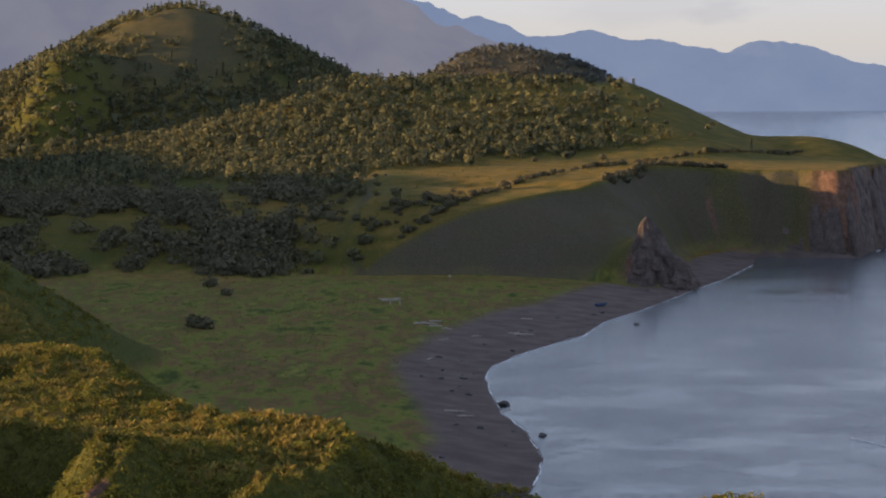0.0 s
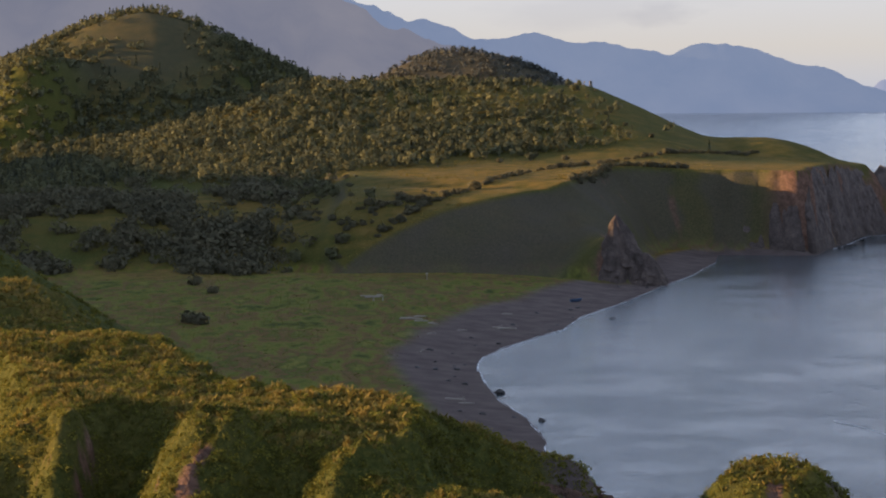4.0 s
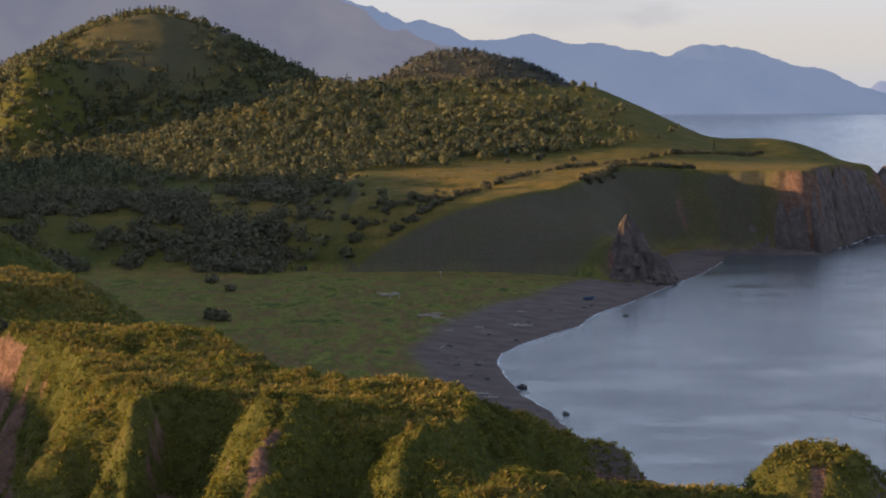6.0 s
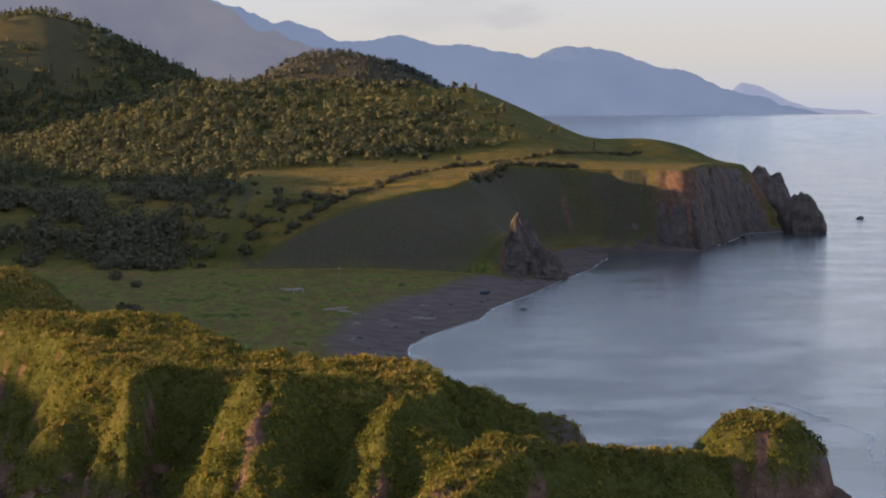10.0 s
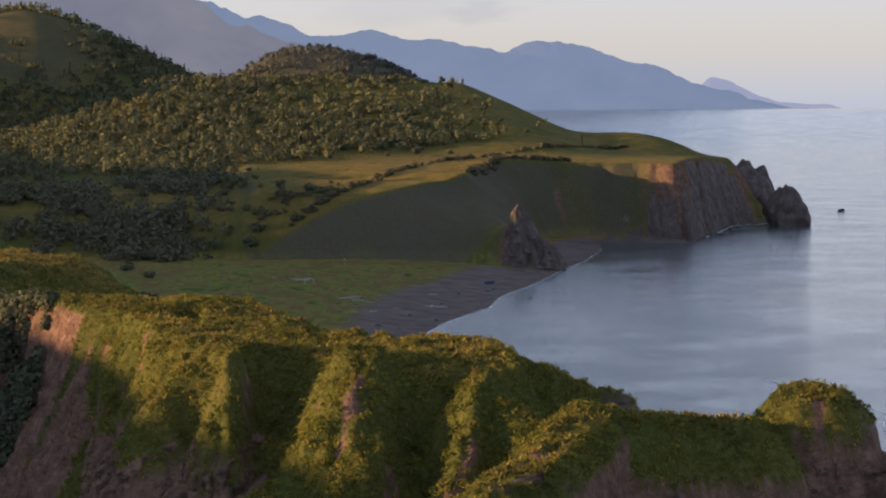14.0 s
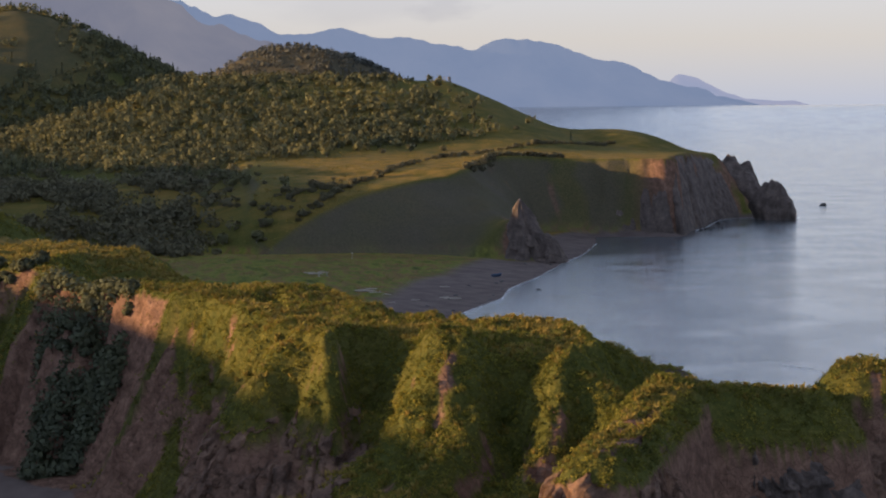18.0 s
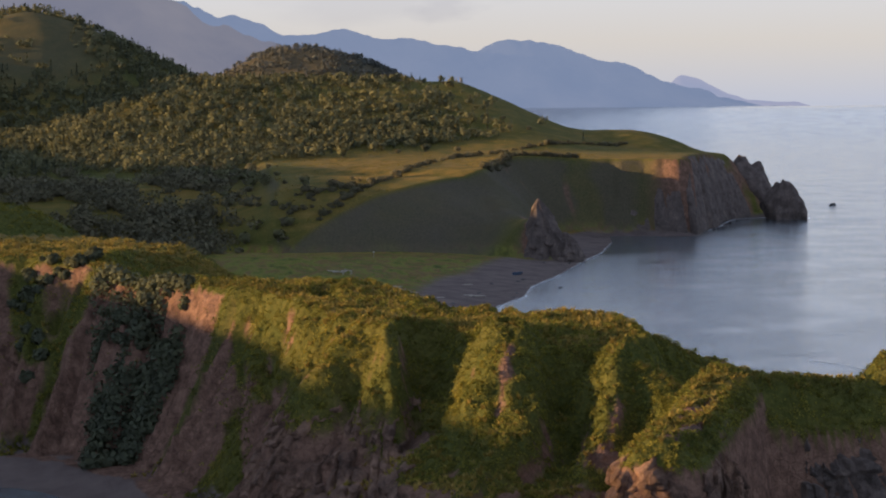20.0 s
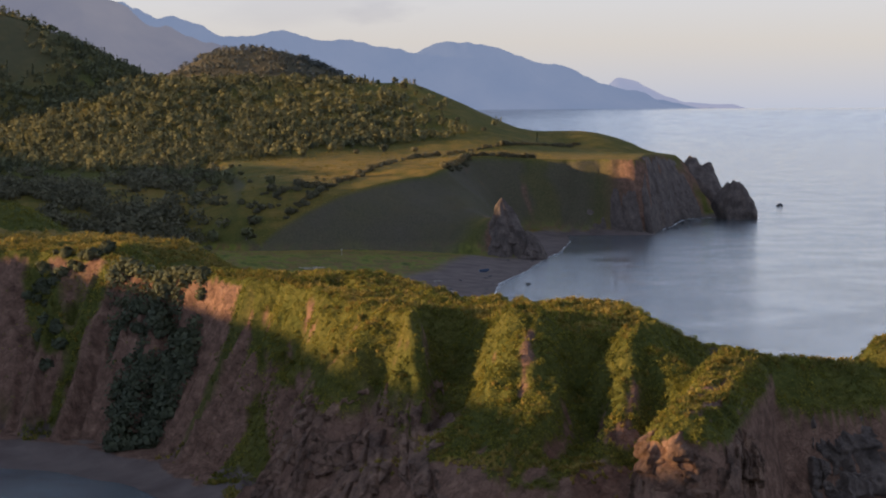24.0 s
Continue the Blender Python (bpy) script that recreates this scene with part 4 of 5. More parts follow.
def cover(name, templates, n, keepf, lo, hi, mat, label, category):
    x, y, z, slope, on, sn = near_points(n)
    ok = on & (RNG.uniform(size=n) < keepf(x, y, z, slope, sn))
    x, y, z = x[ok], y[ok], z[ok]
    m = len(x)
    V, F, N = scatter(templates, np.stack([x, y, z - 0.06], 1), RNG.uniform(lo, hi, m), RNG.uniform(0, 6.28, m), RNG.integers(0, len(templates), m))
    return tagged(new(name, arrays(name, V, F, mat)), label, category, kind="stuff")


def bare(x, y, z, slope):
    """Where rock or earth shows through on the near headland."""
    speck = fbm(x / 5, y / 5, 4, 43)
    b = smooth(1.45, 1.9, slope + 0.5 * speck + 0.8 * smooth(16, 8, z) - 1.6 * smooth(14, 20, z) * smooth(138, 146, y))
    return np.maximum(np.maximum(b, face_rock(x, y, z)), scars(x, y) * (z < 26.5)) * (1 - strips(x, y))


def wallside(x, y, sn):
    return smooth(-56, -64, x) * (sn < 0.97) * (y < 302)


def scree(x, y, sn):
    return wallside(x, y, sn) * chute_rock(x, y)


cover("grass", GRASSES, 130000, lambda x, y, z, s, sn: (1 - smooth(0.35, 0.8, s)) * (0.6 + 0.5 * fbm(x / 7, y / 7, 3, 61)) * smooth(352, 290, y) * (1 - scree(x, y, sn)) * (1 - 0.8 * smooth(-76, -66, x) * np.exp(-((y - 274) / 22) ** 4)), 0.6, 1.2, STRAW,
      "long dry golden grass on the headland", "grass")
cover("meadow_herbs", HERBS, 225000, lambda x, y, z, s, sn: np.maximum(smooth(0.15, 0.5, s), strips(x, y)) * (1 - bare(x, y, z, s)) * (1 - 0.93 * scree(x, y, sn)) * smooth(330, 250, y), 0.4, 1.0, HERB,
      "dense green herbs covering the slopes", "herbs")
cover("low_scrub", MOUND, 42000, lambda x, y, z, s, sn: 0.85 * smooth(-0.3, 0.15, fbm(x / 6, y / 6, 3, 67)) * smooth(0.15, 0.5, s) * (1 - bare(x, y, z, s)) * (1 - scree(x, y, sn)) * smooth(300, 250, y), 0.26, 0.82, HERB,
      "low rounded scrub on the headland slope", "scrub")

hx, hy = rough_points(9000, -175, -50, 385, 490)
forest("hill_herbs", hx, hy, smooth(8, 14, height(hx, hy)[0]) * (0.55 + 0.5 * fbm(hx / 8, hy / 8, 3, 69)), MOUND, [0.25] * 4, 0.35, 1.0, HERB, "green herbs and low scrub on the marsh hill", "herbs")

mx, my = rough_points(16000, -50, 130, 690, 1010)
forest("meadow_tussocks", mx, my, 0.7 * smooth(-0.1, 0.25, fbm(mx / 12, my / 20, 4, 71)) * (1 - wood_density(mx, my)) * (height(mx, my)[4] > 0.97), HERBS, [0.34, 0.33, 0.33], 0.6, 1.5, STRAW, "golden tussocks on the terrace meadow", "grass")

# bushes that hang on the shaded wall of the cove
WALL_BUSH = [plant_thing("cliff_bush", shrub, NEEDLE, "dense dark green bush on the cove's steep wall", "bush", "bushes on the cove wall", 360 + k, 2.6, 3.4, 260) for k in range(3)]


def wall_place(t, s):
    """A place in the thicket that fills the hollow of the cove's wall."""
    return (1 - s) * (-81 + 15 * t) + s * (-82.5 + 13 * t), (1 - s) * (270 - 24 * t) + s * (231 + 6 * t)


wt, ws = RNG.uniform(0, 1, 1100), RNG.uniform(0, 1, 1100) ** 0.9
wx, wy = wall_place(wt, ws)
forest("cove_thicket", wx, wy, 0.95 * smooth(-0.35, -0.1, fbm(wx / 6, wy / 6, 3, 251)), MOUND, [0.25] * 4, 0.9, 2.0, NEEDLE, "dense dark thicket filling the hollow of the cove's wall", "thicket")
for k in range(90):
    t, s = RNG.uniform(0, 1), RNG.uniform(0.0, 1.0)
    stand([WALL_BUSH[k]] if k < 3 else WALL_BUSH, *wall_place(t, s), RNG.uniform(0.35, 0.75))
for k in range(46):
    t = RNG.uniform(0, 1)
    stand(WALL_BUSH, np.interp(t, [0, 0.45, 1], [-82, -94, -91]) + RNG.normal() * 1.2, np.interp(t, [0, 0.45, 1], [276, 284, 262]) + RNG.normal() * 1.4, RNG.uniform(0.35, 0.8))

# tussocks of the marsh, green sedge with russet patches
SEDGE = leaf_material("green_sedge_blades", (0.080, 0.092, 0.018), (0.160, 0.165, 0.030), (0.270, 0.240, 0.055), True, 0.4)
RUSSET = leaf_material("russet_marsh_herbs", (0.100, 0.062, 0.030), (0.150, 0.095, 0.045), (0.200, 0.150, 0.060), True, 0.4)


def marshy(x, y):
    h = height(x, y)
    return smooth(0.05, 0.35, 1 - h[1]) * (h[0] < 7) * (h[3] > 14) * (h[6] < 0.3)


sx, sy = rough_points(26000, -130, 40, 400, 690)
red = fbm(sx / 28, sy / 34, 4, 241)
wet = marshy(sx, sy)
forest("marsh_sedge", sx, sy, 0.55 * wet * smooth(0.16, -0.05, red), GRASSES, [0.34, 0.33, 0.33], 0.35, 0.75, SEDGE, "green tussocks of marsh sedge behind the beach", "sedge")
forest("marsh_herbs", sx, sy, 0.55 * wet * smooth(0.05, 0.22, red), HERBS, [0.34, 0.33, 0.33], 0.4, 0.8, RUSSET, "russet patches of marsh herbs", "herbs")


# ---- rocks ----
def rock_material(name, dark, mid, light, size):
    """Broken rock: mottled at several scales, with dark joints between its blocks."""
    m, n, l, b = material(name)
    pos = n.new("ShaderNodeNewGeometry").outputs["Position"]
    tone, fine = noise_tex(n, l, 0.22, 4, pos, 0.6), noise_tex(n, l, 1.1, 10, pos, 0.75)
    both = n.new("ShaderNodeMath")
    both.operation, both.inputs[1].default_value = "MULTIPLY_ADD", 0.5
    l.new(tone.outputs["Fac"], both.inputs[0])
    half = n.new("ShaderNodeMath")
    half.operation, half.inputs[1].default_value = "MULTIPLY", 0.5
    l.new(fine.outputs["Fac"], half.inputs[0])
    l.new(half.outputs[0], both.inputs[2])
    r = ramp(n, [(0.36, dark), (0.5, mid), (0.64, light)])
    l.new(both.outputs[0], r.inputs[0])
    bend = n.new("ShaderNodeVectorMath")
    bend.operation, bend.inputs[1].default_value = "MULTIPLY_ADD", (2.4 * size, 2.4 * size, 2.4 * size)
    l.new(fine.outputs["Color"], bend.inputs[0])
    l.new(pos, bend.inputs[2])
    tall = n.new("ShaderNodeMapping")
    tall.inputs["Scale"].default_value = (1.0 / size, 1.0 / size, 0.6 / size)
    l.new(bend.outputs[0], tall.inputs["Vector"])
    cells = n.new("ShaderNodeTexVoronoi")
    cells.feature, cells.inputs["Scale"].default_value = "DISTANCE_TO_EDGE", 1.0
    l.new(tall.outputs[0], cells.inputs["Vector"])
    joint = n.new("ShaderNodeMapRange")
    joint.inputs["From Max"].default_value, joint.inputs["To Min"].default_value, joint.inputs["To Max"].default_value = 0.05, 0.4, 0.0
    l.new(cells.outputs["Distance"], joint.inputs["Value"])
    l.new(mixed(n, l, joint.outputs[0], r.outputs[0], tuple(0.6 * c for c in dark)), b.inputs["Base Color"])
    b.inputs["Roughness"].default_value = 0.9
    b.inputs["Specular IOR Level"].default_value = 0.2
    deep = n.new("ShaderNodeMath")
    deep.operation, deep.inputs[1].default_value = "MULTIPLY_ADD", -0.4
    l.new(joint.outputs[0], deep.inputs[0])
    l.new(fine.outputs["Fac"], deep.inputs[2])
    bu = n.new("ShaderNodeBump")
    bu.inputs["Strength"].default_value, bu.inputs["Distance"].default_value = 0.9, 0.6
    l.new(deep.outputs[0], bu.inputs["Height"])
    l.new(bu.outputs[0], b.inputs["Normal"])
    return m


ROCKM = rock_material("brown_volcanic_rock", (0.064, 0.052, 0.048), (0.124, 0.099, 0.088), (0.200, 0.156, 0.134), 4.5)
DARKROCK = plain_material("wet_dark_rock", (0.02, 0.02, 0.022), (0.06, 0.055, 0.05), 1.2, 0.6, 0.6)
RED = rock_material("reddish_cliff_rock", (0.070, 0.044, 0.034), (0.165, 0.102, 0.074), (0.30, 0.185, 0.128), 3.4)


def rock_mesh(name, rx, ry, rz, seed, mat, cuts=3, rough=0.3, point=0.0, flat=0.35, ledge=0.0):
    """A broken rock: a lump cut by planes, roughened, narrowing upwards."""
    bm = bmesh.new()
    bmesh.ops.create_icosphere(bm, subdivisions=cuts, radius=1.0)
    rng = np.random.default_rng(seed)
    planes = [(Vector(rng.normal(size=3)).normalized(), rng.uniform(0.55, 0.85)) for _ in range(9)]
    for v in bm.verts:
        p = v.co.copy()
        for nrm, d in planes:
            over = p.dot(nrm) - d
            if over > 0:
                p -= nrm * over * 0.85
        p *= 1 + rough * (noise.noise(p * 1.7 + Vector((seed, 0, 0))) + 0.5 * noise.noise(p * 4.1 + Vector((0, seed, 0))))
        step = math.floor((p.z + 0.15 * noise.noise(p * 2.0)) * 6)
        joint = math.floor(math.atan2(p.y, p.x) * 2.2 + 0.6 * noise.noise(Vector((seed, step, 0.5))))
        p *= 1 + ledge * noise.cell(Vector((joint + 0.5, step + 0.5, seed + 0.5)))
        p.z = max(p.z, -flat)
        k = 1 - point * max(p.z, 0)
        v.co = Vector((p.x * rx * k, p.y * ry * k, (p.z + flat) * rz / (1 + flat)))
    me = bpy.data.meshes.new(name)
    bm.to_mesh(me)
    bm.free()
    me.materials.append(mat)
    return me


def place(name, me, x, y, z, turn, label, category, group="", scale=1.0):
    ob = tagged(new(name, me), label, category, group)
    ob.matrix_basis = pose(x, y, z, 0, 0, turn) @ Matrix.Scale(scale, 4)
    return ob


def crag(name, rx, ry, tall, tipx, tipy, seed, mat, power=0.8, jag=0.05):
    """A pointed crag with ribs and broken beds, its tip set off from the middle of its foot."""
    a, v = np.meshgrid(np.linspace(0, 2 * math.pi, 121), np.linspace(0, 1, 60))
    ca, sa = np.cos(a), np.sin(a)
    r = (1 - v) ** power
    ribs = 0.55 * np.abs(vnoise(ca * 2.1 + 7, sa * 2.1 + v, seed)) + 0.3 * np.abs(vnoise(ca * 5, sa * 5 + 2 * v, seed + 1))
    bed = np.floor(v * 11 + 0.5 * vnoise(ca * 2, sa * 2, seed + 2))
    r = r * (1.12 - 0.5 * ribs + 0.10 * vnoise(ca * 3 + bed, sa * 3 - bed, seed + 3)) + jag * (fbm(ca * 6 + v * 5, sa * 6, 3, seed + 4) + 1.2 * np.round(2 * vnoise(ca * 4 + 0.7 * bed, sa * 4, seed + 6)) / 2) * np.minimum(1, 6 * (1 - v))
    lean = v ** 1.2
    return tagged(grid_mesh(name, rx * r * ca + tipx * lean, ry * r * sa + tipy * lean, tall * (v + 0.03 * fbm(ca * 4, sa * 4 + 3 * v, 3, seed + 5) * (1 - v)), {}, mat),
                  "", "rock")


spur = tagged(crag("rock_spur", 10.5, 11, 22.6, -3.0, 1.0, 8, ROCKM), "pointed brown rock spur at the back of the beach", "rock")
spur.location = (67.5, 675.5, 0.4)
spur = tagged(crag("rock_spur", 6.5, 6, 10.5, -1.0, 2.0, 5, ROCKM, 0.6), "low broken rock beside the pointed spur", "rock")
spur.location = (74.5, 670, 0.2)
place("stack_rock", rock_mesh("stack_rock", 10.5, 11, 18.8, 7, ROCKM, 5, 0.22, 0.2), 231, 930, -0.5, 0, "square dark rock block off the headland tip", "rock")
place("headland_rock", rock_mesh("headland_rock", 15, 18, 31, 9, ROCKM, 5, 0.22, 0.28), 229, 984, -0.5, 30, "craggy rock horn at the end of the headland", "rock")
SKERRY = [rock_mesh("skerry", 1.6, 1.1, 1.0, 20 + k, DARKROCK, 3, 0.3) for k in range(4)]
for k, (x, y, s) in enumerate(((181, 858, 1.6), (186, 868, 1.2), (190, 866, 1.0), (176, 852, 1.0), (297, 1058, 1.5), (303, 1075, 1.2), (50.7, 559, 0.8), (17, 366, 0.9), (198, 905, 1.3), (205, 918, 1.1))):
    place("skerry", SKERRY[k % 4], x, y, -0.35 * s, 37 * k, "small dark wet rock in the shallow sea", "rock", "rocks in the sea", s)
place("boulder", rock_mesh("boulder", 1.3, 1.0, 1.3, 31, DARKROCK, 3, 0.25), 11.4, 405, -0.15, 15, "dark boulder at the water's edge", "rock")
PEBBLE = [rock_mesh("beach_stone", 0.8, 0.6, 0.5, 40 + k, DARKROCK, 2, 0.3) for k in range(3)]
for k in range(40):
    t = RNG.uniform(0, 1)
    y = 330 + 340 * t
    x = np.interp(y, [330, 371, 392, 428, 451, 482, 531, 607, 664, 700], [15, 14, 11, 9, 8.7, 14.8, 34.6, 59, 77, 90]) - RNG.uniform(1.5, 17)
    place("beach_stone", PEBBLE[k % 3], x, y, float(height(np.array([x]), np.array([y]))[0][0]) - 0.1, 50 * k, "dark stone lying on the beach sand", "stone", "stones on the beach", RNG.uniform(0.4, 1.3))


# ---- cliff walls of the headland, with buttresses ----
def cliff_wall(name, foot, top, zt, columns, rows, bulge, cell, seed, mat, label, blocks=0.0, fade=0.0, rough=1.2, clefts=()):
    """A steep face between a line on the sea and a line above, broken into buttresses and clefts."""
    def along(line, k):
        P = np.array(line, float)
        d = np.r_[0, np.cumsum(np.hypot(*np.diff(P, axis=0).T))]
        return np.interp(k * d[-1], d, P[:, 0]), np.interp(k * d[-1], d, P[:, 1]), k * d[-1]
    k, v = np.meshgrid(np.linspace(0, 1, columns), np.linspace(0, 1, rows))
    fx, fy, run = along(foot, k)
    tx, ty, _ = along(top, k)
    s = v ** 1.25
    if zt is None:   # up to the ground that it carries
        zt = height(tx, ty)[0] - 0.15
    x, y, z = fx + (tx - fx) * s, fy + (ty - fy) * s, -1.0 + (zt + 1.0) * v
    ox, oy = fx - tx, fy - ty
    n = np.hypot(ox, oy) + 1e-6
    col = np.abs(vnoise(run / cell, v * 0.7 + seed, seed)) * 1.6 + 0.5 * np.abs(vnoise(run / (cell * 0.4), v * 1.6, seed + 1))
    crack = 0.5 * fbm(run / 2.2, z / 3.4, 5, seed + 2) + 0.2 * np.abs(vnoise(run / 12, z / 1.3, seed + 3)) + 0.4 * np.round(2 * vnoise(run / 1.9, z / 3.1, seed + 5)) / 2
    crack = crack - 0.7 * np.exp(-(vnoise(run / 2.6 + 0.15 * z, z / 9, seed + 6) / 0.07) ** 2)
    out = (bulge * (np.minimum(col, 1.15) - 0.55) + rough * crack) * np.minimum(1, 5 * (1 - v)) * (0.6 + 0.4 * np.sin(math.pi * v)) + 0.8
    row = np.floor(z / 2.7 + 0.35 * vnoise(run / 5, z / 9, seed + 7))
    col2 = np.floor(run / 2.3 + 0.5 * vnoise(row, row * 0, seed + 8) + 0.25 * vnoise(run / 3, z / 2, seed + 10))
    out = out + blocks * vnoise(col2, row, seed + 9) * np.minimum(1, 6 * (1 - v))
    for at, wide, deep in clefts:
        out = out - deep * np.exp(-((fx + 0.03 * z + 1.5 * fbm(z / 8, z * 0 + at, 3, seed + 12) - at) / wide) ** 2) * smooth(0.95, 0.55, v + 0.2 * vnoise(fx / 3, z * 0, seed + 13))
    if fade:   # its first stretch sinks into the grassy slope
        out = out * smooth(0, fade, k) - 7.0 * (1 - smooth(0, fade, k))
    x, y = x + ox / n * out, y + oy / n * out
    return tagged(grid_mesh(name, x, y, z, {"rock": np.clip(0.95 + 0.6 * fbm(run / 10, z / 8, 3, seed + 4) - 0.6 * smooth(0.8, 1, v), 0, 1), "sand": x * 0, "dry": x * 0, "marsh": x * 0, "shade_haze": x * 0}, mat), label, "cliff", kind="structure")


cliff_wall("sea_cliff", [(104, 817), (120, 817), (136, 815), (150, 809), (158, 809), (170, 847), (184, 879), (203, 934), (222, 955)],
           [(106, 840), (124, 836), (138, 829), (148, 821), (157, 822), (162, 852), (175, 888), (194, 941), (212, 974)], None, 520, 64, 1.9, 14.0, 7, ROCKM, "dark fluted sea cliff of the far headland", 0.3, 0.40, 0.8,
           ((139, 0.9, 4.5), (147.5, 0.6, 1.8), (155.5, 1.0, 5), (163, 1.0, 2), (178, 1.5, 4), (197, 2.0, 3)))
OUTCROPS = [rock_mesh("rock_outcrop", 1.0, 1.0, 1.0, 60 + k, RED, 4, 0.2, 0.1, 0.6, 0.16) for k in range(5)]
for k, (x, y, z, w, h) in enumerate(((-41.8, 176.5, 14.5, 2.9, 6.3), (-28.5, 168, 16.0, 1.6, 4.0), (-51.4, 227.5, 22.6, 1.2, 2.2), (-17.3, 158.5, 15.5, 2.0, 5.0), (-33, 170, 10, 2.4, 5.5), (-22, 160, 8.5, 2.4, 6))):
    ob = place("rock_outcrop", OUTCROPS[k % 5], x, y, z, 63 * k, "brown blocky rock sticking out of the near cliff", "rock", "rocks in the near cliff")
    ob.scale = (w, w * 0.85, h)


def rock_skin(name, cx, cy, a0, a1, z0, z1, columns, rows, seed, mat, label, size=2.4, patch=0.0, strong=1.0, radius=38.0, reach=75.0):
    """A blocky rock face that follows the ground of a steep slope round a centre, and sinks into it at its ragged edges."""
    ang = np.radians(np.linspace(a0, a1, columns))
    r = np.linspace(2, reach, 300)
    H = height(cx + r[None] * np.cos(ang)[:, None], cy + r[None] * np.sin(ang)[:, None])[0]
    env = np.maximum.accumulate(H[:, ::-1], axis=1)[:, ::-1] - np.linspace(0, 0.01, 300)
    zs = np.linspace(z0, z1, rows)
    R = np.stack([np.interp(-zs, -env[k], r) for k in range(columns)], 1)
    pad = np.pad(R, ((0, 0), (4, 4)), mode="edge")
    R = sum(pad[:, k:k + columns] for k in range(9)) / 9
    Zg, Ag = np.meshgrid(zs, ang, indexing="ij")
    run = Ag * radius
    bed = Zg + 0.12 * run + 0.8 * vnoise(run / 7, Zg / 5, seed)
    row = np.floor(bed / size + 0.3 * vnoise(run / 3, bed * 0, seed + 1))
    colm = np.floor(run / (size * 1.25) + 0.9 * vnoise(row * 1.7, row * 0, seed + 2) + 0.3 * vnoise(run / 2, Zg / 2, seed + 3))
    fine_row = np.floor(bed / (size * 0.45) + 0.4 * vnoise(run / 2, bed, seed + 4))
    out = 1.7 * vnoise(colm * 1.3, row * 1.3, seed + 5) + 0.7 * vnoise(np.floor(run / (size * 0.55) + 0.7 * vnoise(fine_row, fine_row * 0, seed + 6)) * 1.1, fine_row * 1.1, seed + 7)
    out = out + 0.9 * fbm(run / 6, Zg / 6, 4, seed + 8) + 0.15 * fbm(run / 0.7, Zg / 0.7, 3, seed + 9)
    out = out - 1.1 * np.exp(-(vnoise(run / (size * 1.1) + 0.1 * Zg, Zg / 11, seed + 11) / 0.07) ** 2) - 0.6 * np.exp(-(vnoise(run / 9, bed / (size * 0.9), seed + 12) / 0.06) ** 2)
    u, v = np.meshgrid(np.linspace(0, 1, rows), np.linspace(0, 1, columns), indexing="ij")
    rag = 0.5 * fbm(run / 5, Zg / 4, 4, seed + 10)
    keep = smooth(0.0, 0.10, v + 0.16 * rag) * smooth(1.0, 0.90, v + 0.16 * rag) * smooth(1.0, 0.80, u + 0.45 * rag) * smooth(-0.35, -0.1, rag + 0.3 - patch)
    R = R + 0.55 + strong * out * keep - 2.6 * (1 - keep)
    return tagged(grid_mesh(name, cx + R * np.cos(Ag), cy + R * np.sin(Ag), Zg, {}, mat), label, "cliff", kind="structure")


rock_skin("nose_cliff", -36, 196, 203, 266, -0.5, 19.5, 300, 120, 151, RED, "blocky reddish-brown rock face under the headland's grassy nose")
rock_skin("east_cliff", -14, 190, 300, 400, -0.5, 19.0, 220, 80, 171, RED, "dark rock side of the headland above the sea", 2.0, 0.15)
rock_skin("buttress_cliff", -13.5, 129, 158, 385, -0.5, 22.5, 400, 120, 57, RED, "reddish rock buttress with cracked upright faces", 3.0, -0.5, 0.8, 12.0, 17.0)
# ROCKM, darker than RED, puts the recess's shade into the wall's colour
rock_skin("gully_cliff", 2, 151, 262, 350, -0.5, 19.0, 200, 80, 67, ROCKM, "shaded rock wall between the buttress and the stack", 2.6, -0.4, 0.8, 14.0, 15.0)
cliff_wall("stack_cliff", [(14, 158), (17, 153), (23, 151), (30, 154), (33, 162), (32, 172), (26, 178)], [(18.5, 163), (19, 161), (22.5, 159.5), (26, 161), (28, 164), (27.5, 169), (25, 172.5)], 20.5, 260, 60, 0.9, 3.0, 37, RED,
           "rock sides of the grass-topped stack", 0.5)

# ---- driftwood, tower and odds on the beach ----
WOOD = plain_material("bleached_driftwood", (0.26, 0.23, 0.19), (0.48, 0.44, 0.38), 6.0, 0.85, 0.3)
CONC = plain_material("weathered_concrete", (0.16, 0.14, 0.12), (0.28, 0.25, 0.21), 2.0, 0.9, 0.3)
BLUE = plain_material("faded_blue_paint", (0.06, 0.10, 0.17), (0.10, 0.16, 0.26), 3.0, 0.6, 0.1)


def log_mesh(name, long, thick, seed):
    rng = np.random.default_rng(seed)
    pts = [(long * (t - 0.5), 0.12 * long * math.sin(t * 2 + seed) * 0.3, thick * (1 + 0.15 * math.sin(5 * t))) for t in np.linspace(0, 1, 7)]
    parts = [tube(pts, [thick * (1.0 - 0.5 * t) for t in np.linspace(0, 1, 7)], 8)]
    for k in range(3):
        t = rng.uniform(0.2, 0.9)
        b = np.array([long * (t - 0.5), 0, thick])
        parts.append(tube([b, b + (0.2, rng.uniform(-0.6, 0.6), 0.4), b + (0.3, rng.uniform(-1, 1), 0.7)], [thick * 0.35, thick * 0.22, thick * 0.08], 5))
    v, f = join(parts)
    return arrays(name, v, f, WOOD, True)


LOGS = [log_mesh("driftwood_log", 5.0, 0.3, k) for k in range(3)]


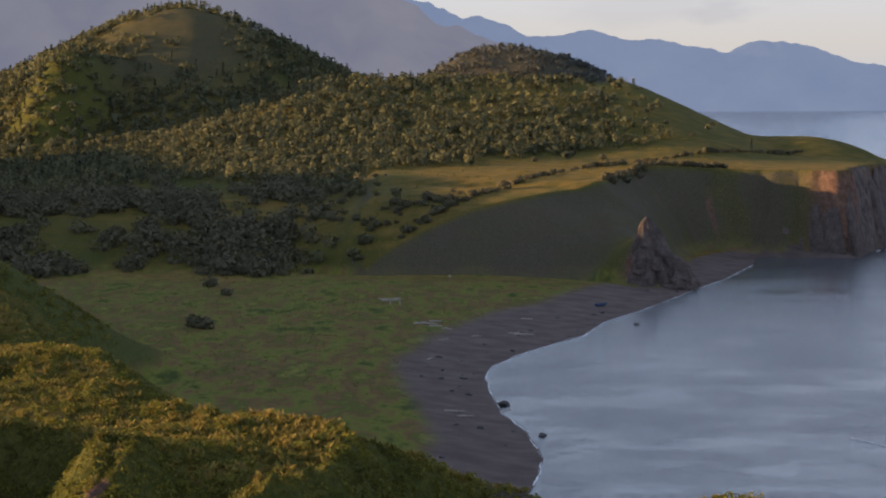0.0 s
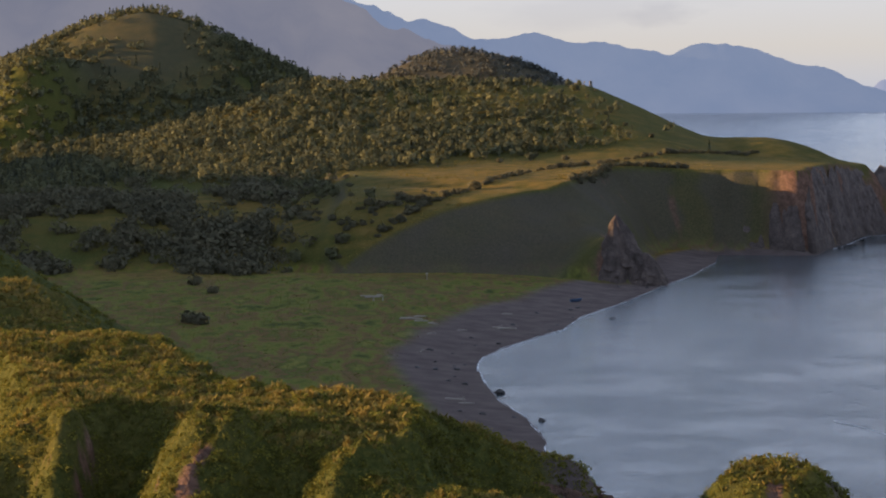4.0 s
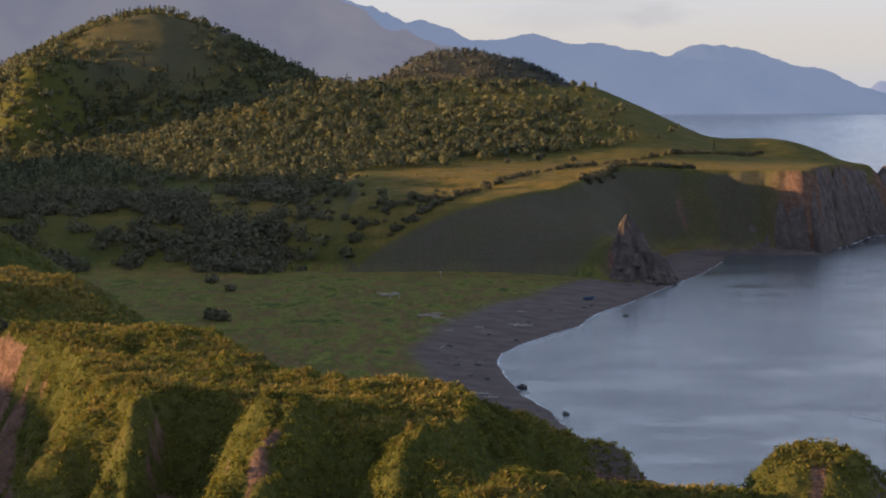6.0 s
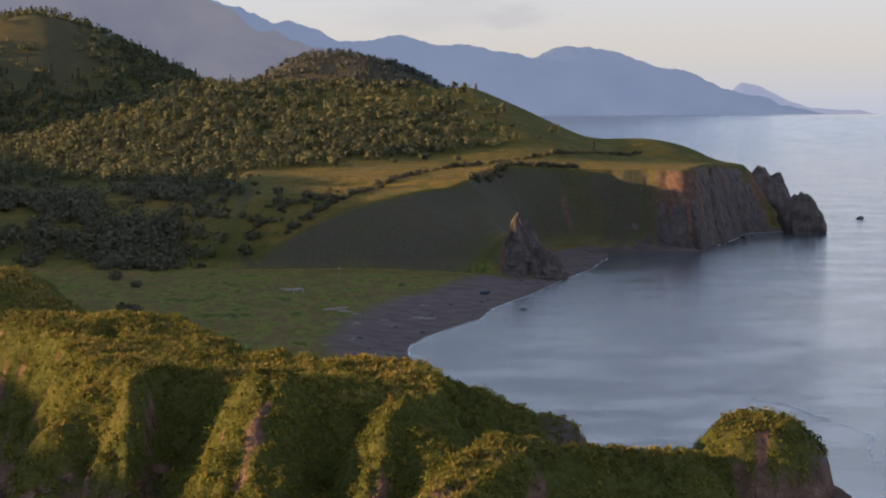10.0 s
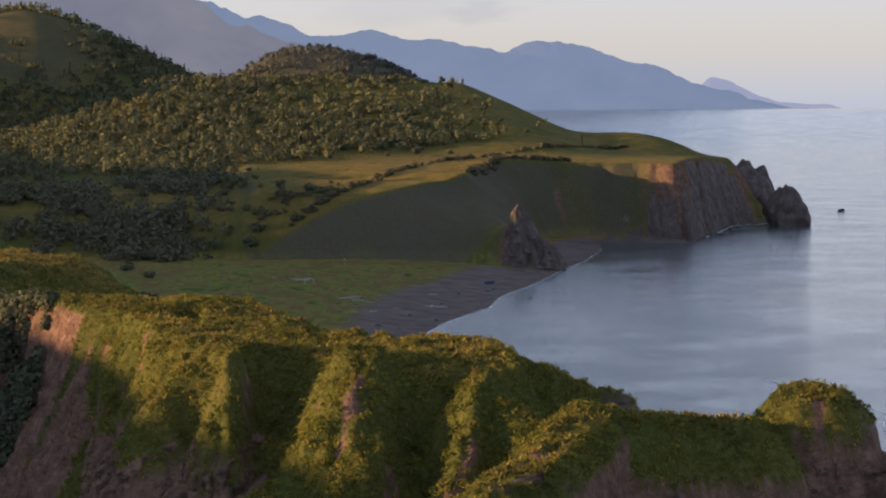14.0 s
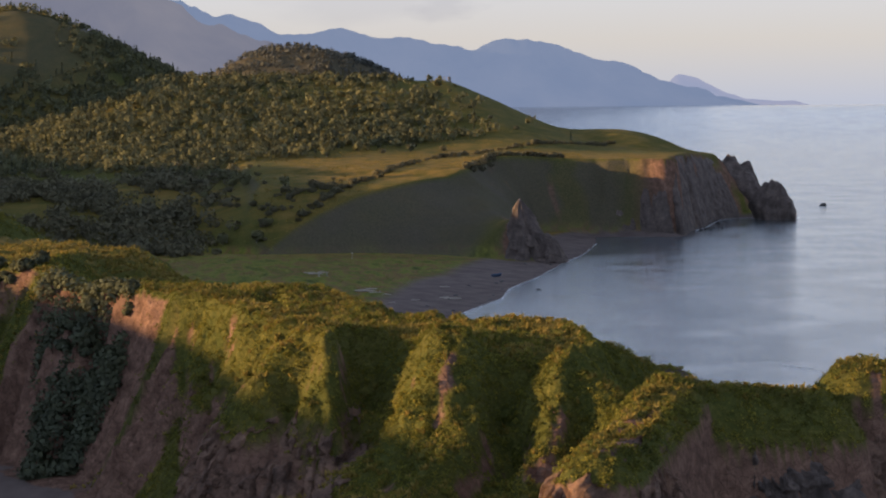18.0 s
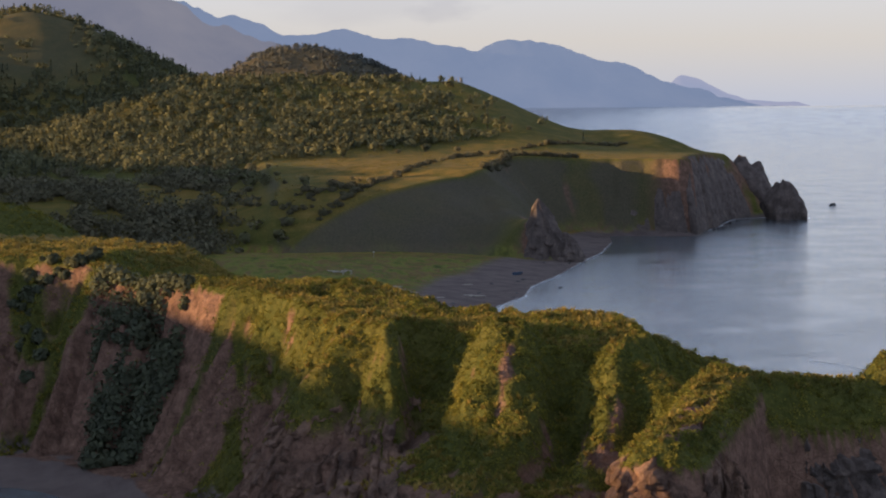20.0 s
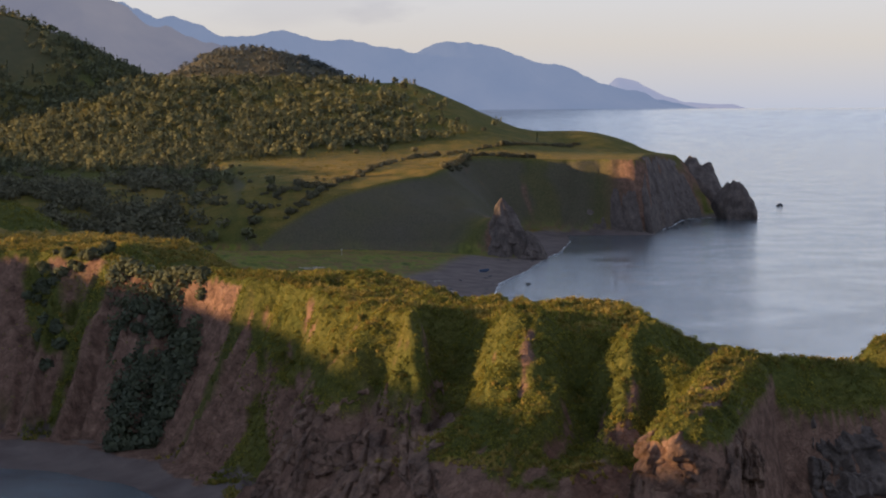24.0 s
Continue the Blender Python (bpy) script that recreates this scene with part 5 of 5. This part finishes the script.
def lie(name, me, x, y, turn, label, category, group, scale=1.0):
    return place(name, me, x, y, float(height(np.array([x]), np.array([y]))[0][0]) - 0.05, turn, label, category, group, scale)


for k, (x, y, s, a) in enumerate(((19.9, 525, 1.0, 8), (17.5, 527, 0.6, 30), (-4, 536, 1.0, -12), (-6, 538, 0.8, 40), (-2, 531, 0.7, 5), (1, 526, 0.6, -30), (8, 516, 0.5, 15), (-3, 470, 0.6, 75), (-15, 594, 0.9, 10), (-13, 600, 0.7, 60),
                                  (-17, 598, 0.6, -20), (-2, 543, 0.7, 20), (12, 398, 0.6, 40), (2, 388, 0.8, -15), (4, 384, 0.6, 10), (22, 560, 0.6, 0), (0, 505, 0.5, 33))):
    lie("driftwood_log", LOGS[k % 3], x, y, a, "bleached driftwood log washed up on the beach", "driftwood", "driftwood on the beach", s)


def part(name, bm, mat, parent, label=""):
    me = bpy.data.meshes.new(name)
    bm.to_mesh(me)
    bm.free()
    me.materials.append(mat)
    ob = new(name, me)
    ob.parent = parent
    if label:
        tagged(ob, label)
    return ob


def block(bm, x0, x1, y0, y1, z0, z1, taper=0.0):
    vs = [bm.verts.new((x, y, z)) for z, k in ((z0, 0), (z1, taper)) for x, y in ((x0 + k, y0 + k), (x1 - k, y0 + k), (x1 - k, y1 - k), (x0 + k, y1 - k))]
    for f in ((3, 2, 1, 0), (4, 5, 6, 7), (0, 1, 5, 4), (1, 2, 6, 5), (2, 3, 7, 6), (3, 0, 4, 7)):
        bm.faces.new([vs[i] for i in f])


def box_part(name, dims, mat, parent, taper=0.0, soft=0.03, label=""):
    bm = bmesh.new()
    block(bm, *dims, taper)
    bmesh.ops.bevel(bm, geom=bm.edges[:], offset=soft, segments=2, affect="EDGES")
    return part(name, bm, mat, parent, label)


def ground_z(x, y):
    return float(height(np.array([float(x)]), np.array([float(y)]))[0][0])


# the small tower on the hill's brow
tower = tagged(new("hill_tower"), "small weathered concrete tower on the hill's brow", "tower")
tower.location = (104, 1166, ground_z(104, 1166) - 0.2)
box_part("base", (-1.2, 1.2, -1.2, 1.2, 0, 0.6), CONC, tower)
box_part("shaft", (-0.8, 0.8, -0.8, 0.8, 0.6, 3.0), CONC, tower, 0.12)
box_part("cap", (-0.85, 0.85, -0.85, 0.85, 3.0, 3.3), CONC, tower)
bmm = bmesh.new()
bmesh.ops.create_cone(bmm, segments=8, radius1=0.06, radius2=0.04, depth=1.0, matrix=Matrix.Translation((0, 0, 3.8)), cap_ends=True)
part("mast", bmm, CONC, tower)


def boat_hull(bm, long, wide, deep):
    rings = []
    for t in np.linspace(-1, 1, 13):
        w = wide * 0.5 * (1 - max(t, 0) ** 2.2) * (1 - 0.25 * max(-t, 0) ** 2)
        keel = 0.12 * deep + 0.5 * deep * max(t, 0) ** 3
        rings.append([bm.verts.new((t * long / 2, w * math.sin(a), keel + (deep - keel) * (1 - math.cos(a) ** 0.7) + 0.2 * deep * max(t, 0) ** 2 if abs(a) < 1.57 else deep + 0.2 * deep * max(t, 0) ** 2))
                      for a in np.linspace(-1.57, 1.57, 9)])
    for a, b in zip(rings, rings[1:]):
        for k in range(8):
            bm.faces.new((a[k], a[k + 1], b[k + 1], b[k]))
    bm.faces.new(list(reversed(rings[0])))
    bmesh.ops.solidify(bm, geom=bm.faces[:], thickness=0.06)


boat = tagged(new("rowing_boat"), "small faded blue boat drawn up on the dark beach", "boat")
boat.matrix_basis = pose(44.9, 604, ground_z(44.9, 604) - 0.1, 6, 0, 35)
bmm = bmesh.new()
boat_hull(bmm, 4.2, 1.5, 0.9)
part("hull", bmm, BLUE, boat)
for xx in (-1.0, 0.2):
    box_part("thwart", (xx, xx + 0.25, -0.62, 0.62, 0.62, 0.66), WOOD, boat, 0, 0.01, "grey wooden seat board")

# the remains of a timber frame in the marsh grass
frame_thing = tagged(new("timber_frame"), "bleached remains of a timber frame standing in marsh grass", "timber frame")
frame_thing.location = (-14.5, 583, ground_z(-14.5, 583))
for xx, yy in ((0, 0), (2.6, 0.3), (2.4, 2.2), (-0.2, 2.0)):
    box_part("post", (xx - 0.09, xx + 0.09, yy - 0.09, yy + 0.09, -0.3, 1.5), WOOD, frame_thing, 0.02)
for dims in ((-0.3, 2.9, -0.08, 0.08, 1.35, 1.5), (-0.4, 2.7, 1.95, 2.1, 1.3, 1.45)):
    box_part("rail", dims, WOOD, frame_thing)
pole = tagged(new("marker_pole"), "thin pale pole standing at the marsh edge", "pole")
pole.location = (2.0, 655, ground_z(2, 655) - 0.2)
box_part("shaft", (-0.07, 0.07, -0.07, 0.07, 0, 2.6), WOOD, pole, 0.02, 0.01)
box_part("board", (-0.35, 0.35, -0.1, -0.06, 2.0, 2.4), WOOD, pole, 0, 0.01, "small weathered sign board")


# ---- thin foam along the water's edge ----
FOAM = plain_material("white_sea_foam", (0.55, 0.58, 0.62), (0.75, 0.78, 0.80), 1.5, 0.6, 0.2)


def foam_line(name, line, wide, z, seed, label):
    """A broken ribbon of foam, wandering along a line on the water."""
    P = np.array(line, float)
    d = np.r_[0, np.cumsum(np.hypot(*np.diff(P, axis=0).T))]
    k = np.arange(0, d[-1], 0.8)
    x, y = np.interp(k, d, P[:, 0]), np.interp(k, d, P[:, 1])
    tx, ty = np.gradient(x), np.gradient(y)
    t = np.hypot(tx, ty)
    nx, ny = -ty / t, tx / t
    mid = 0.7 * fbm(k / 9, k * 0, 3, seed)
    half = wide * np.clip(0.35 + 1.1 * fbm(k / 5, k * 0, 3, seed + 1), 0.02, 1)
    rows = [mid - half, mid, mid + half]
    zs = [z, z + 0.05, z]
    X = np.stack([x + nx * r for r in rows])
    Y = np.stack([y + ny * r for r in rows])
    Z = np.stack([np.full(len(k), v) for v in zs])
    return tagged(grid_mesh(name, X, Y, Z, {}, FOAM), label, "foam", kind="stuff")


foam_line("shore_foam", [(x, y) for x, y, w in SHORE[16:37]], 0.2, 0.04, 301, "thin white foam along the beach")
foam_line("breaking_wave", [(70, 362), (74, 352), (76, 338), (79, 312), (73, 295), (70, 279)], 0.35, 0.06, 311, "thin breaking wave crest near the stack")
foam_line("cliff_foam", [(172, 846), (186, 878), (206, 934), (226, 948), (241, 930), (247, 938)], 0.5, 0.05, 321, "thin foam at the foot of the headland")
